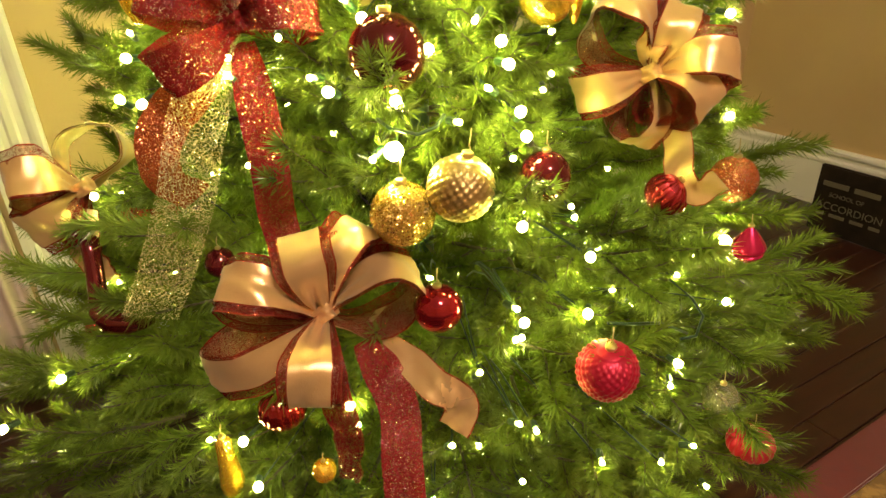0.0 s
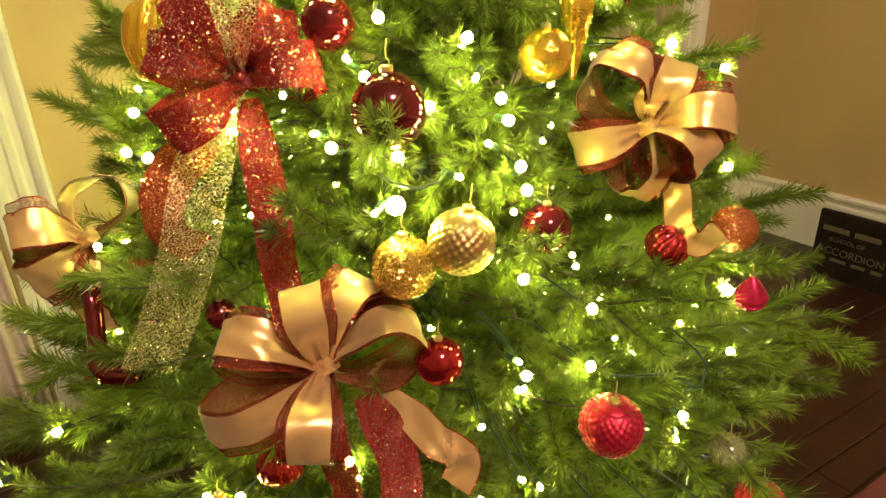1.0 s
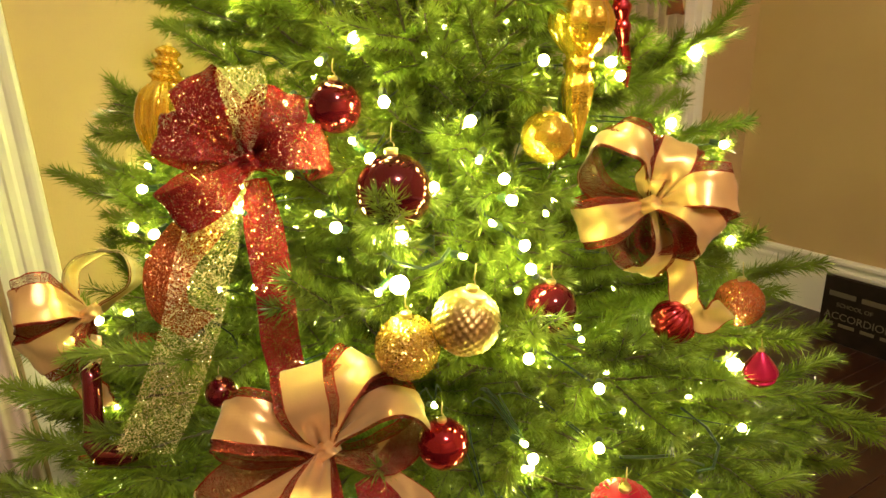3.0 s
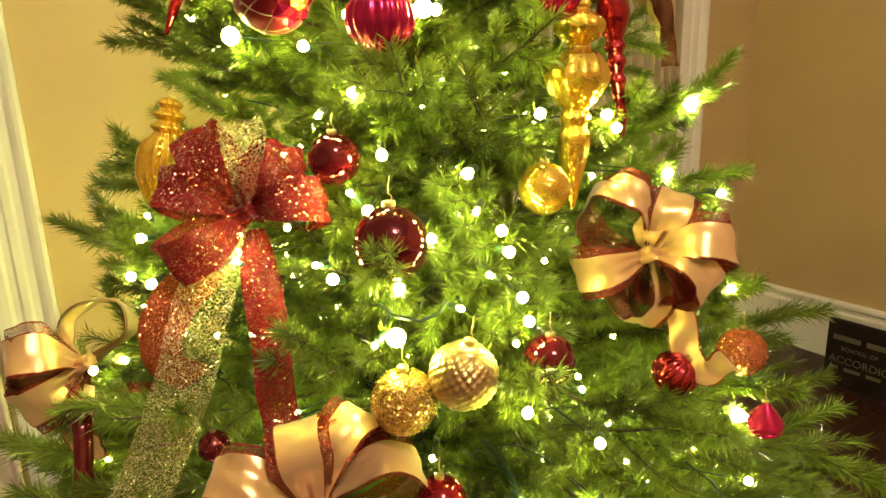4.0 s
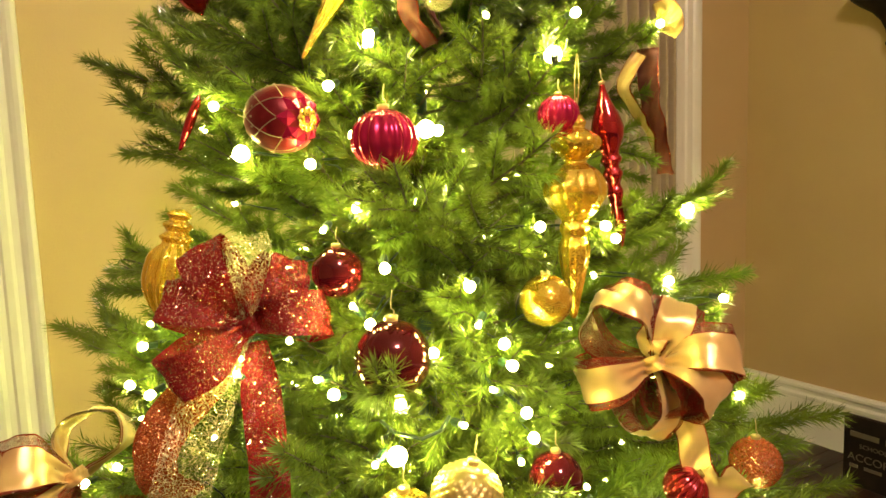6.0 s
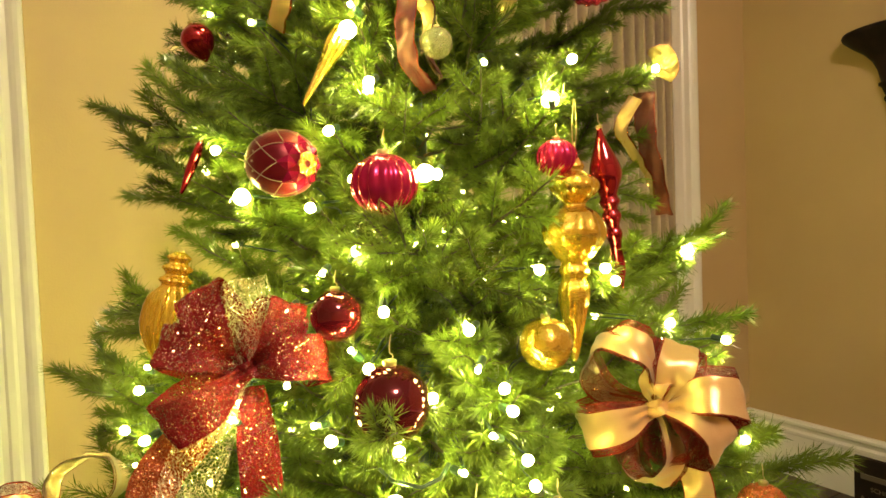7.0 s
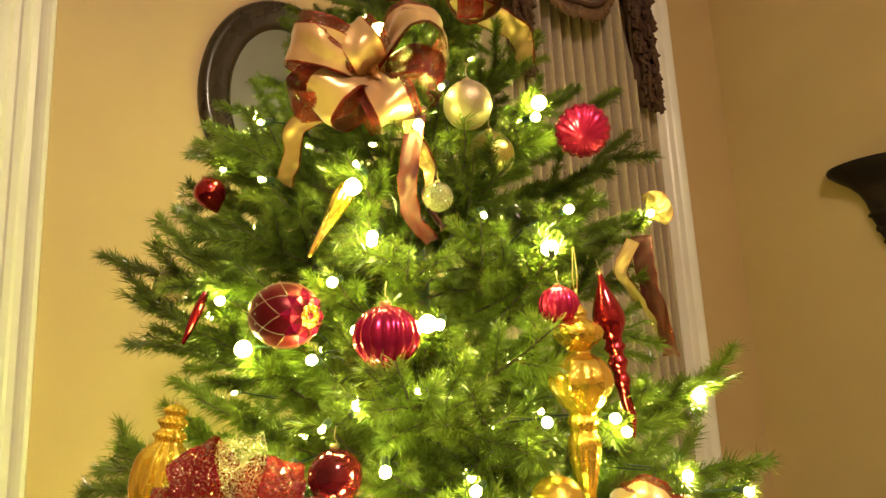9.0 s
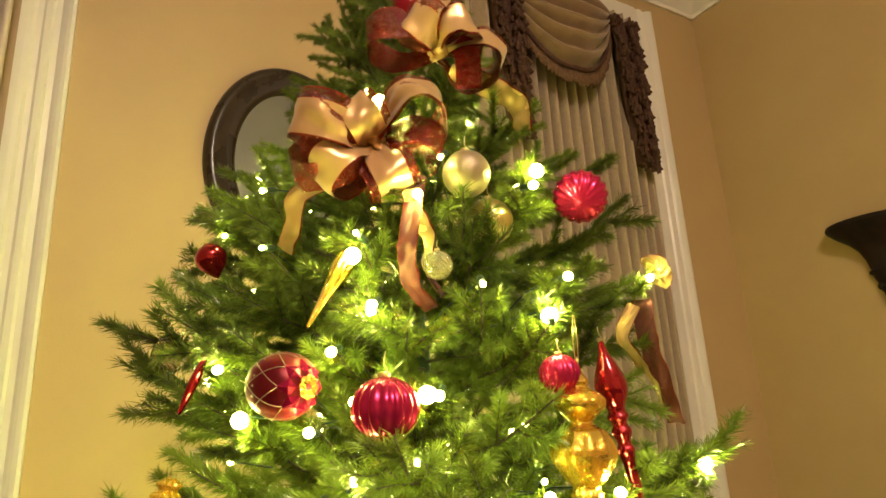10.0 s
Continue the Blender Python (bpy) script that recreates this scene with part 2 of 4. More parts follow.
structure(finish("wall_south", box(bmesh.new(), XL, XR + 0.12, YF - 0.12, YF, -0.02, ZTOP), WALL, smooth=False), "plain tan painted plaster wall", "wall")


def moulding(name, a, b, inward, profile, mat, label):
    """A profile of (out from the wall, up) drawn along a straight line from a to b."""
    bm = bmesh.new()
    inward = Vector(inward)
    rows = [[bm.verts.new(Vector(p) + inward * o + Vector((0, 0, u))) for o, u in profile] for p in (a, b)]
    n = len(profile)
    for i in range(n):
        bm.faces.new((rows[0][i], rows[0][(i + 1) % n], rows[1][(i + 1) % n], rows[1][i]))
    bm.faces.new(rows[0])
    bm.faces.new(list(reversed(rows[1])))
    bmesh.ops.recalc_face_normals(bm, faces=bm.faces)
    return structure(finish(name, bm, mat, smooth=False), label, "trim")


BASE = [(0.0, 0.0), (0.022, 0.0), (0.022, 0.195), (0.026, 0.2), (0.026, 0.212), (0.018, 0.222), (0.02, 0.236), (0.03, 0.245), (0.03, 0.256), (0.022, BOARD), (0.0, BOARD)]
moulding("baseboard_east", (XR - 0.001, YF, -0.02), (XR - 0.001, YB, -0.02), (-1, 0, 0), [(o, u + 0.02 if u else u) for o, u in BASE], WHITE, "tall white painted baseboard with a moulded cap")
moulding("baseboard_north", (-0.105, YB - 0.001, -0.02), (XR - 0.03, YB - 0.001, -0.02), (0, -1, 0), [(o, u + 0.02 if u else u) for o, u in BASE], WHITE, "tall white painted baseboard with a moulded cap")
CROWN = [(0.0, 0.0), (0.012, 0.0), (0.014, 0.02), (0.05, 0.06), (0.095, 0.1), (0.1, 0.13), (0.0, 0.13)]
moulding("crown_east", (XR - 0.001, YF, ZC), (XR - 0.001, YB, ZC), (-1, 0, 0), CROWN, CEIL, "white crown moulding below the ceiling")
moulding("crown_north", (XL, YB - 0.001, ZC), (XR, YB - 0.001, ZC), (0, -1, 0), CROWN, CEIL, "white crown moulding below the ceiling")


def casing(name, x0, x1, z0, z1, label, flip=False):
    """An upright fluted board on the north wall; its outer edge at x1 (x0 when flipped)."""
    w = x1 - x0
    prof = [(0, 0), (0, 0.018), (0.02, 0.02), (0.035, 0.02), (0.045, 0.013), (0.06, 0.013), (0.068, 0.02), (0.085, 0.021), (0.093, 0.014), (0.11, 0.014), (0.118, 0.022),
            (0.128, 0.028), (0.14, 0.032), (0.15, 0.03), (0.15, 0)]
    bm = bmesh.new()
    rows = []
    for z in (z0, z1):
        rows.append([bm.verts.new(((x0 + u / 0.15 * w) if not flip else (x1 - u / 0.15 * w), YB - 0.001 - o, z)) for u, o in prof])
    n = len(prof)
    for i in range(n):
        bm.faces.new((rows[0][i], rows[0][(i + 1) % n], rows[1][(i + 1) % n], rows[1][i]))
    bm.faces.new(rows[0])
    bm.faces.new(list(reversed(rows[1])))
    bmesh.ops.recalc_face_normals(bm, faces=bm.faces)
    return structure(finish(name, bm, WHITE, smooth=False), label, "trim")


casing("trim_window_right", WX1, 2.415, 0.28, 3.222, "white moulded window casing")
casing("trim_window_left", WX0 - 0.15, WX0, 0.28, 3.222, "white moulded window casing", True)
structure(finish("trim_window_head", box(bmesh.new(), WX0 - 0.003, WX1 + 0.003, YB - 0.026, YB - 0.001, WZ1 - 0.02, 3.222, 0.004), WHITE, smooth=False), "white window head casing", "trim")
casing("trim_door_right", -0.24, -0.107, 0.0, 3.2, "tall white fluted casing beside a cream curtain")

# window glass behind the curtain
win = structure(empty("window_1", ((WX0 + WX1) / 2, YB + 0.06, WZ0), "dark night window behind drawn curtains", "window"), "", "window")
part("window_frame", box(bmesh.new(), -0.44, 0.44, -0.02, 0.02, 0.0, 0.06), WHITE, win, smooth=False)
part("pane", box(bmesh.new(), -0.44, 0.44, -0.004, 0.004, 0.06, 2.35), material("night_glass", (0.02, 0.02, 0.03), 0.05), win, smooth=False)


def pleats(name, x0, x1, y, z0, z1, folds, depth, mat, label, category, lean=0.0):
    bm = bmesh.new()
    nx, nz = folds * 10, 14
    rows = []
    for j in range(nz + 1):
        s = j / nz
        z = z0 + (z1 - z0) * s
        rows.append([])
        for i in range(nx + 1):
            u = i / nx
            k = math.sin(2 * math.pi * folds * u + 0.8 * math.sin(5 * u) + 0.35 * math.sin(2 * s + 7 * u))
            k = math.copysign(abs(k) ** 0.7, k)
            x = x0 + (x1 - x0) * u + 0.012 * math.sin(3 * s + 9 * u) * (1 - s)
            rows[-1].append(bm.verts.new((x, y + depth * k * (0.75 + 0.25 * math.sin(9 * u)), z)))
    for p, q in zip(rows, rows[1:]):
        for i in range(nx):
            bm.faces.new((p[i], p[i + 1], q[i + 1], q[i]))
    ob = finish(name, bm, mat)
    so = ob.modifiers.new("thick", "SOLIDIFY")
    so.thickness = 0.003
    return tagged(ob, label, category)


pleats("curtain", 1.25, 2.125, YB - 0.095, 0.05, 3.03, 16, 0.055, CURTAIN, "taupe pleated full-length curtain over the window", "curtain")
pleats("curtain", -0.75, -0.243, YB - 0.09, 0.02, 3.1, 9, 0.022, CREAM, "cream pleated full-length curtain beside the casing", "curtain")


def swag(x0, x1, y, z, drop, label):
    """A draped valance: cloth that hangs in deeper and deeper folds between two points, with a fringe below."""
    root = empty("swag_valance", ((x0 + x1) / 2, y, z), label, "valance")
    bm = bmesh.new()
    w = (x1 - x0) / 2
    nu, nv = 36, 48
    rows = []
    for j in range(nv + 1):
        v = j / nv
        rows.append([])
        for i in range(nu + 1):
            u = -1 + 2 * i / nu
            sag = drop * v * (1 - abs(u) ** 2.2)
            fold = 0.022 * math.sin(2 * math.pi * 5 * v + 0.5 * u) * (1 - abs(u) ** 4)
            rows[-1].append(bm.verts.new((w * u * (1 - 0.06 * v), -0.03 - 0.10 * (1 - u * u) * (0.35 + 0.65 * math.sin(math.pi * min(1, v * 0.7 + 0.15))) - fold, -sag - 0.05 * v * abs(u))))
    for p, q in zip(rows, rows[1:]):
        for i in range(nu):
            bm.faces.new((p[i], p[i + 1], q[i + 1], q[i]))
    ob = part("drape", bm, SWAG, root)
    ob.modifiers.new("thick", "SOLIDIFY").thickness = 0.004
    edge = [r.copy() for r in [v.co for v in ob.data.vertices][-(nu + 1):]]
    bm = bmesh.new()
    tube(bm, [e + Vector((0, -0.006, 0)) for e in edge], 0.011, 6)
    part("braid", bm, FRINGE, root)
    bm = bmesh.new()
    rnd = random.Random(5)
    for i in range(150):
        f = i / 149 * nu
        a = edge[min(int(f), nu - 1)].lerp(edge[min(int(f), nu - 1) + 1], f - min(int(f), nu - 1))
        ln = 0.06 + rnd.uniform(0, 0.016)
        tube(bm, [a, a + Vector((rnd.uniform(-.004, .004), -0.006, -ln * .6)), a + Vector((rnd.uniform(-.006, .006), -0.004, -ln))], [0.0022, 0.0045, 0.006], 5)
    tagged(part("fringe", bm, TASSEL, root), kind="stuff")
    return root


def jabot(x, y, z0, z1, label, seed):
    """A narrow cascade of gathered cloth edged with small dark tassels."""
    root = empty("jabot", (x, y, z1), label, "valance")
    rnd = random.Random(seed)
    h = z1 - z0
    bm = bmesh.new()
    rows = []
    for j in range(31):
        v = j / 30
        wid = 0.07 * (1 - 0.6 * v)
        rows.append([bm.verts.new((wid * (i / 14 - 0.5) * 2 + 0.045 * v, -0.05 - 0.025 * math.sin(i * 1.7 + 5 * v), -h * v)) for i in range(15)])
    for p, q in zip(rows, rows[1:]):
        for i in range(14):
            bm.faces.new((p[i], p[i + 1], q[i + 1], q[i]))
    ob = part("cascade", bm, FRINGE, root, "dark brown gathered cloth")
    ob.modifiers.new("thick", "SOLIDIFY").thickness = 0.004
    bm = bmesh.new()
    for k in range(330):
        v = rnd.random()
        side = rnd.choice((-1, 1, 1))
        p = Vector((0.07 * (1 - 0.6 * v) * side * rnd.uniform(0.4, 1.1) + 0.045 * v, -0.085 + rnd.uniform(-.015, .015), -h * v))
        q = p + Vector((rnd.uniform(-.008, .018), rnd.uniform(-.01, .004), -rnd.uniform(.03, .05)))
        tube(bm, [p, p.lerp(q, .4), p.lerp(q, .55), q], [0.004, 0.009, 0.006, 0.011], 6)
    tagged(part("tassel", bm, FRINGE, root, "dark brown tassel trim"), kind="stuff")
    return root


swag(1.33, 1.985, YB - 0.11, 3.0, 0.40, "brown draped swag valance with a dark tassel fringe")
jabot(2.0, YB - 0.11, 2.24, 2.96, "brown gathered jabot edged with dark tassels", 3)
jabot(1.33, YB - 0.11, 2.27, 2.97, "brown gathered jabot edged with dark tassels", 4)
jabot(-0.36, YB - 0.12, 2.35, 3.0, "brown gathered jabot edged with dark tassels", 8)


# oval picture frame on the north wall
def oval_frame(at, a, b):
    root = empty("picture_frame", at, "dark walnut oval picture frame hanging on the tan wall", "picture")
    prof = [(0.0, 0.0), (0.0, 0.022), (0.012, 0.036), (0.034, 0.04), (0.046, 0.028), (0.058, 0.034), (0.07, 0.022), (0.08, 0.03), (0.09, 0.016), (0.1, 0.0)]
    bm = bmesh.new()
    rings = []
    for i in range(72):
        t = 2 * math.pi * i / 72
        rings.append([bm.verts.new(((a - o) * math.cos(t), -u, (b - o) * math.sin(t))) for o, u in prof])
    for p, q in zip(rings, rings[1:] + rings[:1]):
        for i in range(len(prof) - 1):
            bm.faces.new((p[i], p[i + 1], q[i + 1], q[i]))
    part("oval_frame", bm, FRAME, root)
    bm = bmesh.new()
    bm.faces.new([bm.verts.new(((a - 0.09) * math.cos(2 * math.pi * i / 72), -0.008, (b - 0.09) * math.sin(2 * math.pi * i / 72))) for i in range(72)])
    part("print", bm, PICTURE, root, "faded grey print under glass", smooth=False)
    return root


oval_frame((0.52, YB - 0.002, 2.06), 0.26, 0.345)


# wall bracket on the east wall
def bracket(at):
    root = empty("wall_bracket", at, "small black scrolled wall shelf bracket", "wall shelf")
    bm = bmesh.new()
    # a half-round shelf that narrows to a scroll
    prof = [(0.0, 0.0), (0.185, 0.0), (0.19, -0.01), (0.186, -0.022), (0.15, -0.055), (0.11, -0.085), (0.08, -0.12), (0.062, -0.16), (0.052, -0.205), (0.06, -0.21), (0.062, -0.218), (0.05, -0.228), (0.038, -0.26), (0.03, -0.275)]
    rings = []
    for r, z in prof:
        rings.append([bm.verts.new((-max(r, 0.001) * math.sin(math.pi * i / 16) * 0.75, -max(r, 0.001) * math.cos(math.pi * i / 16), z)) for i in range(17)])
    for p, q in zip(rings, rings[1:]):
        for i in range(16):
            bm.faces.new((p[i], q[i], q[i + 1], p[i + 1]))
    bm.faces.new(rings[-1])
    bmesh.ops.recalc_face_normals(bm, faces=bm.faces)
    part("shelf", bm, BLACK, root)
    rnd = random.Random(2)
    for k in range(9):
        bm = bmesh.new()
        bmesh.ops.create_icosphere(bm, subdivisions=2, radius=0.019 - 0.0012 * k, matrix=Matrix.Translation((-0.02 + rnd.uniform(-.01, .01), rnd.uniform(-.022, .022) * (1 - k / 10), -0.275 - 0.008 * k)))
        part("carved_leaf", bm, BLACK, root)
    return root


bracket((XR - 0.001, 1.222, 1.93))


# sign and case on the floor by the east wall
def text_part(name, body, size, m, mat, parent):
    cu = bpy.data.curves.new(name, "FONT")
    cu.body, cu.size, cu.extrude, cu.align_x = body, size, 0.0006, "CENTER"
    tmp = bpy.data.objects.new(name, cu)
    scene.collection.objects.link(tmp)
    me = bpy.data.meshes.new_from_object(tmp.evaluated_get(bpy.context.evaluated_depsgraph_get()))
    bpy.data.objects.remove(tmp)
    me.materials.append(mat)
    ob = new(name, me)
    ob.parent = parent
    ob.matrix_basis = m
    return ob


SX, SY = 2.5, 1.09
case = empty("sign_board", (SX, SY, 0.0), "black sign board with faded lettering standing on the floor", "sign")
part("board", box(bmesh.new(), 0.0, 0.016, -0.165, 0.16, 0.004, 0.283, 0.003), BLACK, case, smooth=False)
for c in (-0.12, 0.115):
    part("foot", box(bmesh.new(), 0.017, 0.13, c - 0.012, c + 0.012, 0.0, 0.016, 0.003), BLACK, case, smooth=False)
    part("stay", tube(bmesh.new(), [(0.018, c, 0.2), (0.12, c, 0.014)], 0.005, 8), BLACK, case)
for words, z, h in (((0.1, 0.095), 0.201, 0.02), ((0.03, 0.06, 0.05, 0.04), 0.078, 0.013)):
    y = 0.135
    for wd in words:
        part("lettering_bar", box(bmesh.new(), -0.0035, -0.0005, y - wd, y, z, z + h), LETTER, case, smooth=False)
        y -= wd + 0.022
turn = Matrix(((0, 0, -1, 0), (-1, 0, 0, 0), (0, 1, 0, 0), (0, 0, 0, 1)))
text_part("lettering", "SCHOOL OF", 0.024, Matrix.Translation((-0.0012, 0.035, 0.16)) @ turn, LETTER, case)
text_part("lettering", "ACCORDION", 0.042, Matrix.Translation((-0.0012, 0.015, 0.106)) @ turn, LETTER, case)

# ceiling lamp of the room, behind the camera
lamp = empty("ceiling_lamp", (0.1, -1.6, ZTOP), "warm frosted glass ceiling lamp with a brass ring", "lamp")
part("shade", lathe(bmesh.new(), [(0.02, -0.2), (0.12, -0.185), (0.2, -0.13), (0.22, -0.06), (0.2, -0.03)], 32), GLOW_LAMP, lamp)
part("ring", lathe(bmesh.new(), [(0.2, -0.029), (0.23, -0.025), (0.23, -0.004), (0.1, -0.001)], 32), CAP, lamp)


# ---- tree ----
SIDE_Z = [0.0, 0.15, 0.6, 0.85, 1.1, 1.4, 1.66, 1.83, 2.1, 2.3]
SIDE_R = [0.98, 0.95, 0.78, 0.63, 0.52, 0.47, 0.41, 0.30, 0.17, 0.06]
FRONT_R = [0.82, 0.78, 0.63, 0.57, 0.50, 0.44, 0.38, 0.32, 0.18, 0.07]
FRONT = math.atan2(-1.103, -0.590)


def reach(z, a):
    """How far the twigs come out at a height and an angle: wide at the sides, flatter towards the room and the wall."""
    c = abs(math.cos(a - FRONT)) ** 1.5
    r = float(np.interp(z, SIDE_Z, SIDE_R)) * (1 - c) + float(np.interp(z, SIDE_Z, FRONT_R)) * c
    if z > 1.1:
        r *= 1 - 0.13 * max(0.0, math.cos(a + radians(30)))
    s = math.sin(a)
    if s > 0.05:
        r = min(r, (YB - 0.06 - AXIS.y) / s)
    return r


def branch_mesh(seed, length=0.5, twigs=9):
    """One bough along x: a stem with side twigs, all set with flat needles."""
    rnd = random.Random(seed)
    verts, faces = [], []
    stems = bmesh.new()

    def needles(a, b, count, ln):
        d = (b - a)
        dn = d.normalized()
        u = dn.orthogonal().normalized()
        w = dn.cross(u)
        for k in range(count):
            s = (k + rnd.random()) / count
            p = a + d * s
            th = rnd.uniform(0, 2 * math.pi)
            out = math.cos(th) * u + math.sin(th) * w
            le = ln * rnd.uniform(0.55, 1.2) * (1 - 0.2 * s)
            stray = Vector((rnd.uniform(-.25, .25), rnd.uniform(-.25, .25), rnd.uniform(-.25, .25)))
            dirn = (out * rnd.uniform(0.5, 1.0) + dn * rnd.uniform(0.45, 1.5) + stray).normalized()
            half = 0.00085 * rnd.uniform(0.75, 1.2)
            sidev = dirn.cross(out + Vector((rnd.uniform(-.7, .7), rnd.uniform(-.7, .7), rnd.uniform(-.7, .7)))).normalized() * half
            bend = (out * rnd.uniform(-.12, .2) + Vector((0, 0, -0.1 * rnd.random()))) * le
            mid = p + dirn * le * 0.5
            i = len(verts)
            verts.extend((p, mid + sidev, p + dirn * le + bend, mid - sidev))
            faces.append((i, i + 1, i + 2, i + 3))

    def bow_pts(a, b, lift, n=4):
        return [a.lerp(b, k / n) + Vector((0, 0, lift * math.sin(math.pi * k / n))) for k in range(n + 1)]

    tip = Vector((length, 0, 0.03))
    main = bow_pts(Vector((0, 0, 0)), tip, -0.03)
    tube(stems, main, [0.004, 0.0035, 0.003, 0.0022, 0.0012], 5)
    for p, q in zip(main, main[1:]):
        inner = p.x < length * 0.2
        needles(p, q, 30 if inner else int(200 * length / 0.5), 0.033)
    for k in range(twigs):
        s = 0.24 + 0.7 * (k + rnd.uniform(-.3, .3)) / twigs
        base = Vector((length * s, 0, -0.03 * math.sin(math.pi * s) + 0.03 * s))
        sd = 1 if k % 2 else -1
        ang = radians(rnd.uniform(22, 52)) * sd
        tl = length * (0.36 * (1 - 0.55 * s) + rnd.uniform(0, 0.06))
        up = rnd.uniform(-0.2, 0.5)
        end = base + Vector((math.cos(ang), math.sin(ang), up)).normalized() * tl
        pts = bow_pts(base, end, rnd.uniform(-.012, .014), 3)
        tube(stems, pts, [0.0022, 0.002, 0.0016, 0.001], 4)
        n = int(680 * tl / 0.15)
        for p, q in zip(pts, pts[1:]):
            needles(p, q, max(24, n // 3), 0.031)
    me = bpy.data.meshes.new("bough")
    sv = [v.co.copy() for v in stems.verts]
    stems.verts.index_update()
    sf = [[v.index for v in f.verts] for f in stems.faces]
    off = len(verts)
    stems.free()
    me.from_pydata(verts + sv, [], faces + [[i + off for i in f] for f in sf])
    me.materials.append(NEEDLE)
    me.materials.append(BARK)
    me.polygons.foreach_set("material_index", [0] * len(faces) + [1] * len(sf))
    me.update()
    return me


# places of the lights
BULBS = [
    ((0.069, 1.022, 0.981), "normal"),
    ((0.081, 1.011, 1.016), "small"),
    ((0.048, 1.034, 0.922), "normal"),
    ((0.069, 0.938, 0.930), "normal"),
    ((-0.024, 1.076, 0.769), "normal"),
    ((0.057, 0.946, 0.896), "small"),
    ((-0.141, 0.986, 0.513), "normal"),
    ((-0.216, 0.898, 0.515), "normal"),
    ((0.035, 0.753, 0.484), "small"),
    ((0.074, 0.707, 0.498), "normal"),
    ((0.076, 0.669, 0.444), "normal"),
    ((0.204, 0.613, 0.571), "normal"),
    ((0.159, 0.788, 0.981), "small"),
    ((0.214, 0.740, 1.024), "small"),
    ((0.234, 0.703, 0.982), "small"),
    ((0.247, 0.683, 0.967), "normal"),
    ((0.310, 0.636, 0.956), "normal"),
    ((0.297, 0.623, 0.902), "big"),
    ((0.275, 0.635, 0.893), "small"),
    ((0.353, 0.632, 1.010), "normal"),
    ((0.295, 0.679, 1.044), "normal"),
    ((0.407, 0.617, 1.038), "small"),
    ((0.433, 0.601, 1.015), "normal"),
    ((0.437, 0.591, 0.990), "normal"),
    ((0.409, 0.593, 0.966), "small"),
    ((0.442, 0.572, 0.937), "normal"),
    ((0.445, 0.563, 0.909), "normal"),
    ((0.370, 0.595, 0.931), "small"),
    ((0.426, 0.563, 0.885), "small"),
    ((0.431, 0.547, 0.800), "normal"),
    ((0.525, 0.520, 0.742), "normal"),
    ((0.416, 0.533, 0.692), "small"),
    ((0.424, 0.527, 0.671), "normal"),
    ((0.518, 0.508, 0.662), "normal"),
    ((0.908, 0.584, 0.635), "big"),
    ((0.905, 0.614, 0.852), "normal"),
    ((0.902, 0.644, 1.008), "normal"),
    ((0.901, 0.648, 0.941), "normal"),
    ((0.912, 0.557, 0.523), "normal"),
    ((0.686, 0.475, 0.530), "normal"),
    ((0.659, 0.462, 0.507), "small"),
    ((0.397, 0.495, 0.536), "small"),
    ((0.418, 0.484, 0.521), "small"),
    ((0.689, 0.424, 0.402), "small"),
    ((0.609, 0.420, 0.414), "small"),
    ((0.504, 0.440, 0.454), "small"),
    ((0.703, 0.397, 0.330), "small"),
    ((-0.048, 1.034, 0.504), "small"),
    ((-0.025, 1.076, 0.612), "small"),
    ((0.308, 0.524, 0.520), "small"),
    ((0.361, 0.537, 0.610), "small"),
    ((0.759, 0.535, 0.669), "small"),
    ((0.292, 0.775, 1.337), "normal"),
    ((0.180, 0.942, 1.329), "normal"),
    ((0.198, 0.866, 1.257), "big"),
    ((0.263, 0.774, 1.238), "normal"),
    ((0.310, 0.741, 1.272), "normal"),
    ((0.387, 0.693, 1.276), "big"),
    ((0.400, 0.686, 1.274), "normal"),
    ((0.303, 0.723, 1.182), "normal"),
    ((0.338, 0.749, 1.388), "normal"),
    ((0.320, 0.686, 1.108), "normal"),
    ((0.281, 0.698, 1.065), "small"),
    ((0.512, 0.628, 1.149), "normal"),
    ((0.621, 0.623, 1.144), "normal"),
    ((0.635, 0.619, 1.126), "normal"),
    ((0.887, 0.704, 1.154), "big"),
    ((0.746, 0.623, 1.056), "normal"),
    ((0.407, 0.633, 1.083), "normal"),
    ((0.573, 0.670, 1.376), "big"),
    ((0.266, 0.748, 1.155), "small"),
    ((0.226, 0.770, 1.109), "small"),
    ((0.384, 0.806, 1.733), "big"),
    ((0.314, 0.751, 1.462), "big"),
    ((0.321, 0.756, 1.496), "small"),
    ((0.225, 0.885, 1.500), "small"),
    ((0.234, 0.933, 1.607), "small"),
    ((0.326, 0.718, 1.390), "normal"),
    ((0.552, 0.642, 1.374), "small"),
    ((0.605, 0.660, 1.432), "normal"),
    ((0.603, 0.704, 1.610), "big"),
    ((0.587, 0.695, 1.581), "normal"),
    ((0.400, 0.720, 1.550), "normal"),
    ((0.850, 0.729, 1.459), "normal"),
    ((0.460, 0.661, 1.413), "small"),
    ((0.211, 1.118, 1.582), "small"),
    ((0.440, 0.721, 1.613), "small"),
]
SHOWN = len(BULBS)

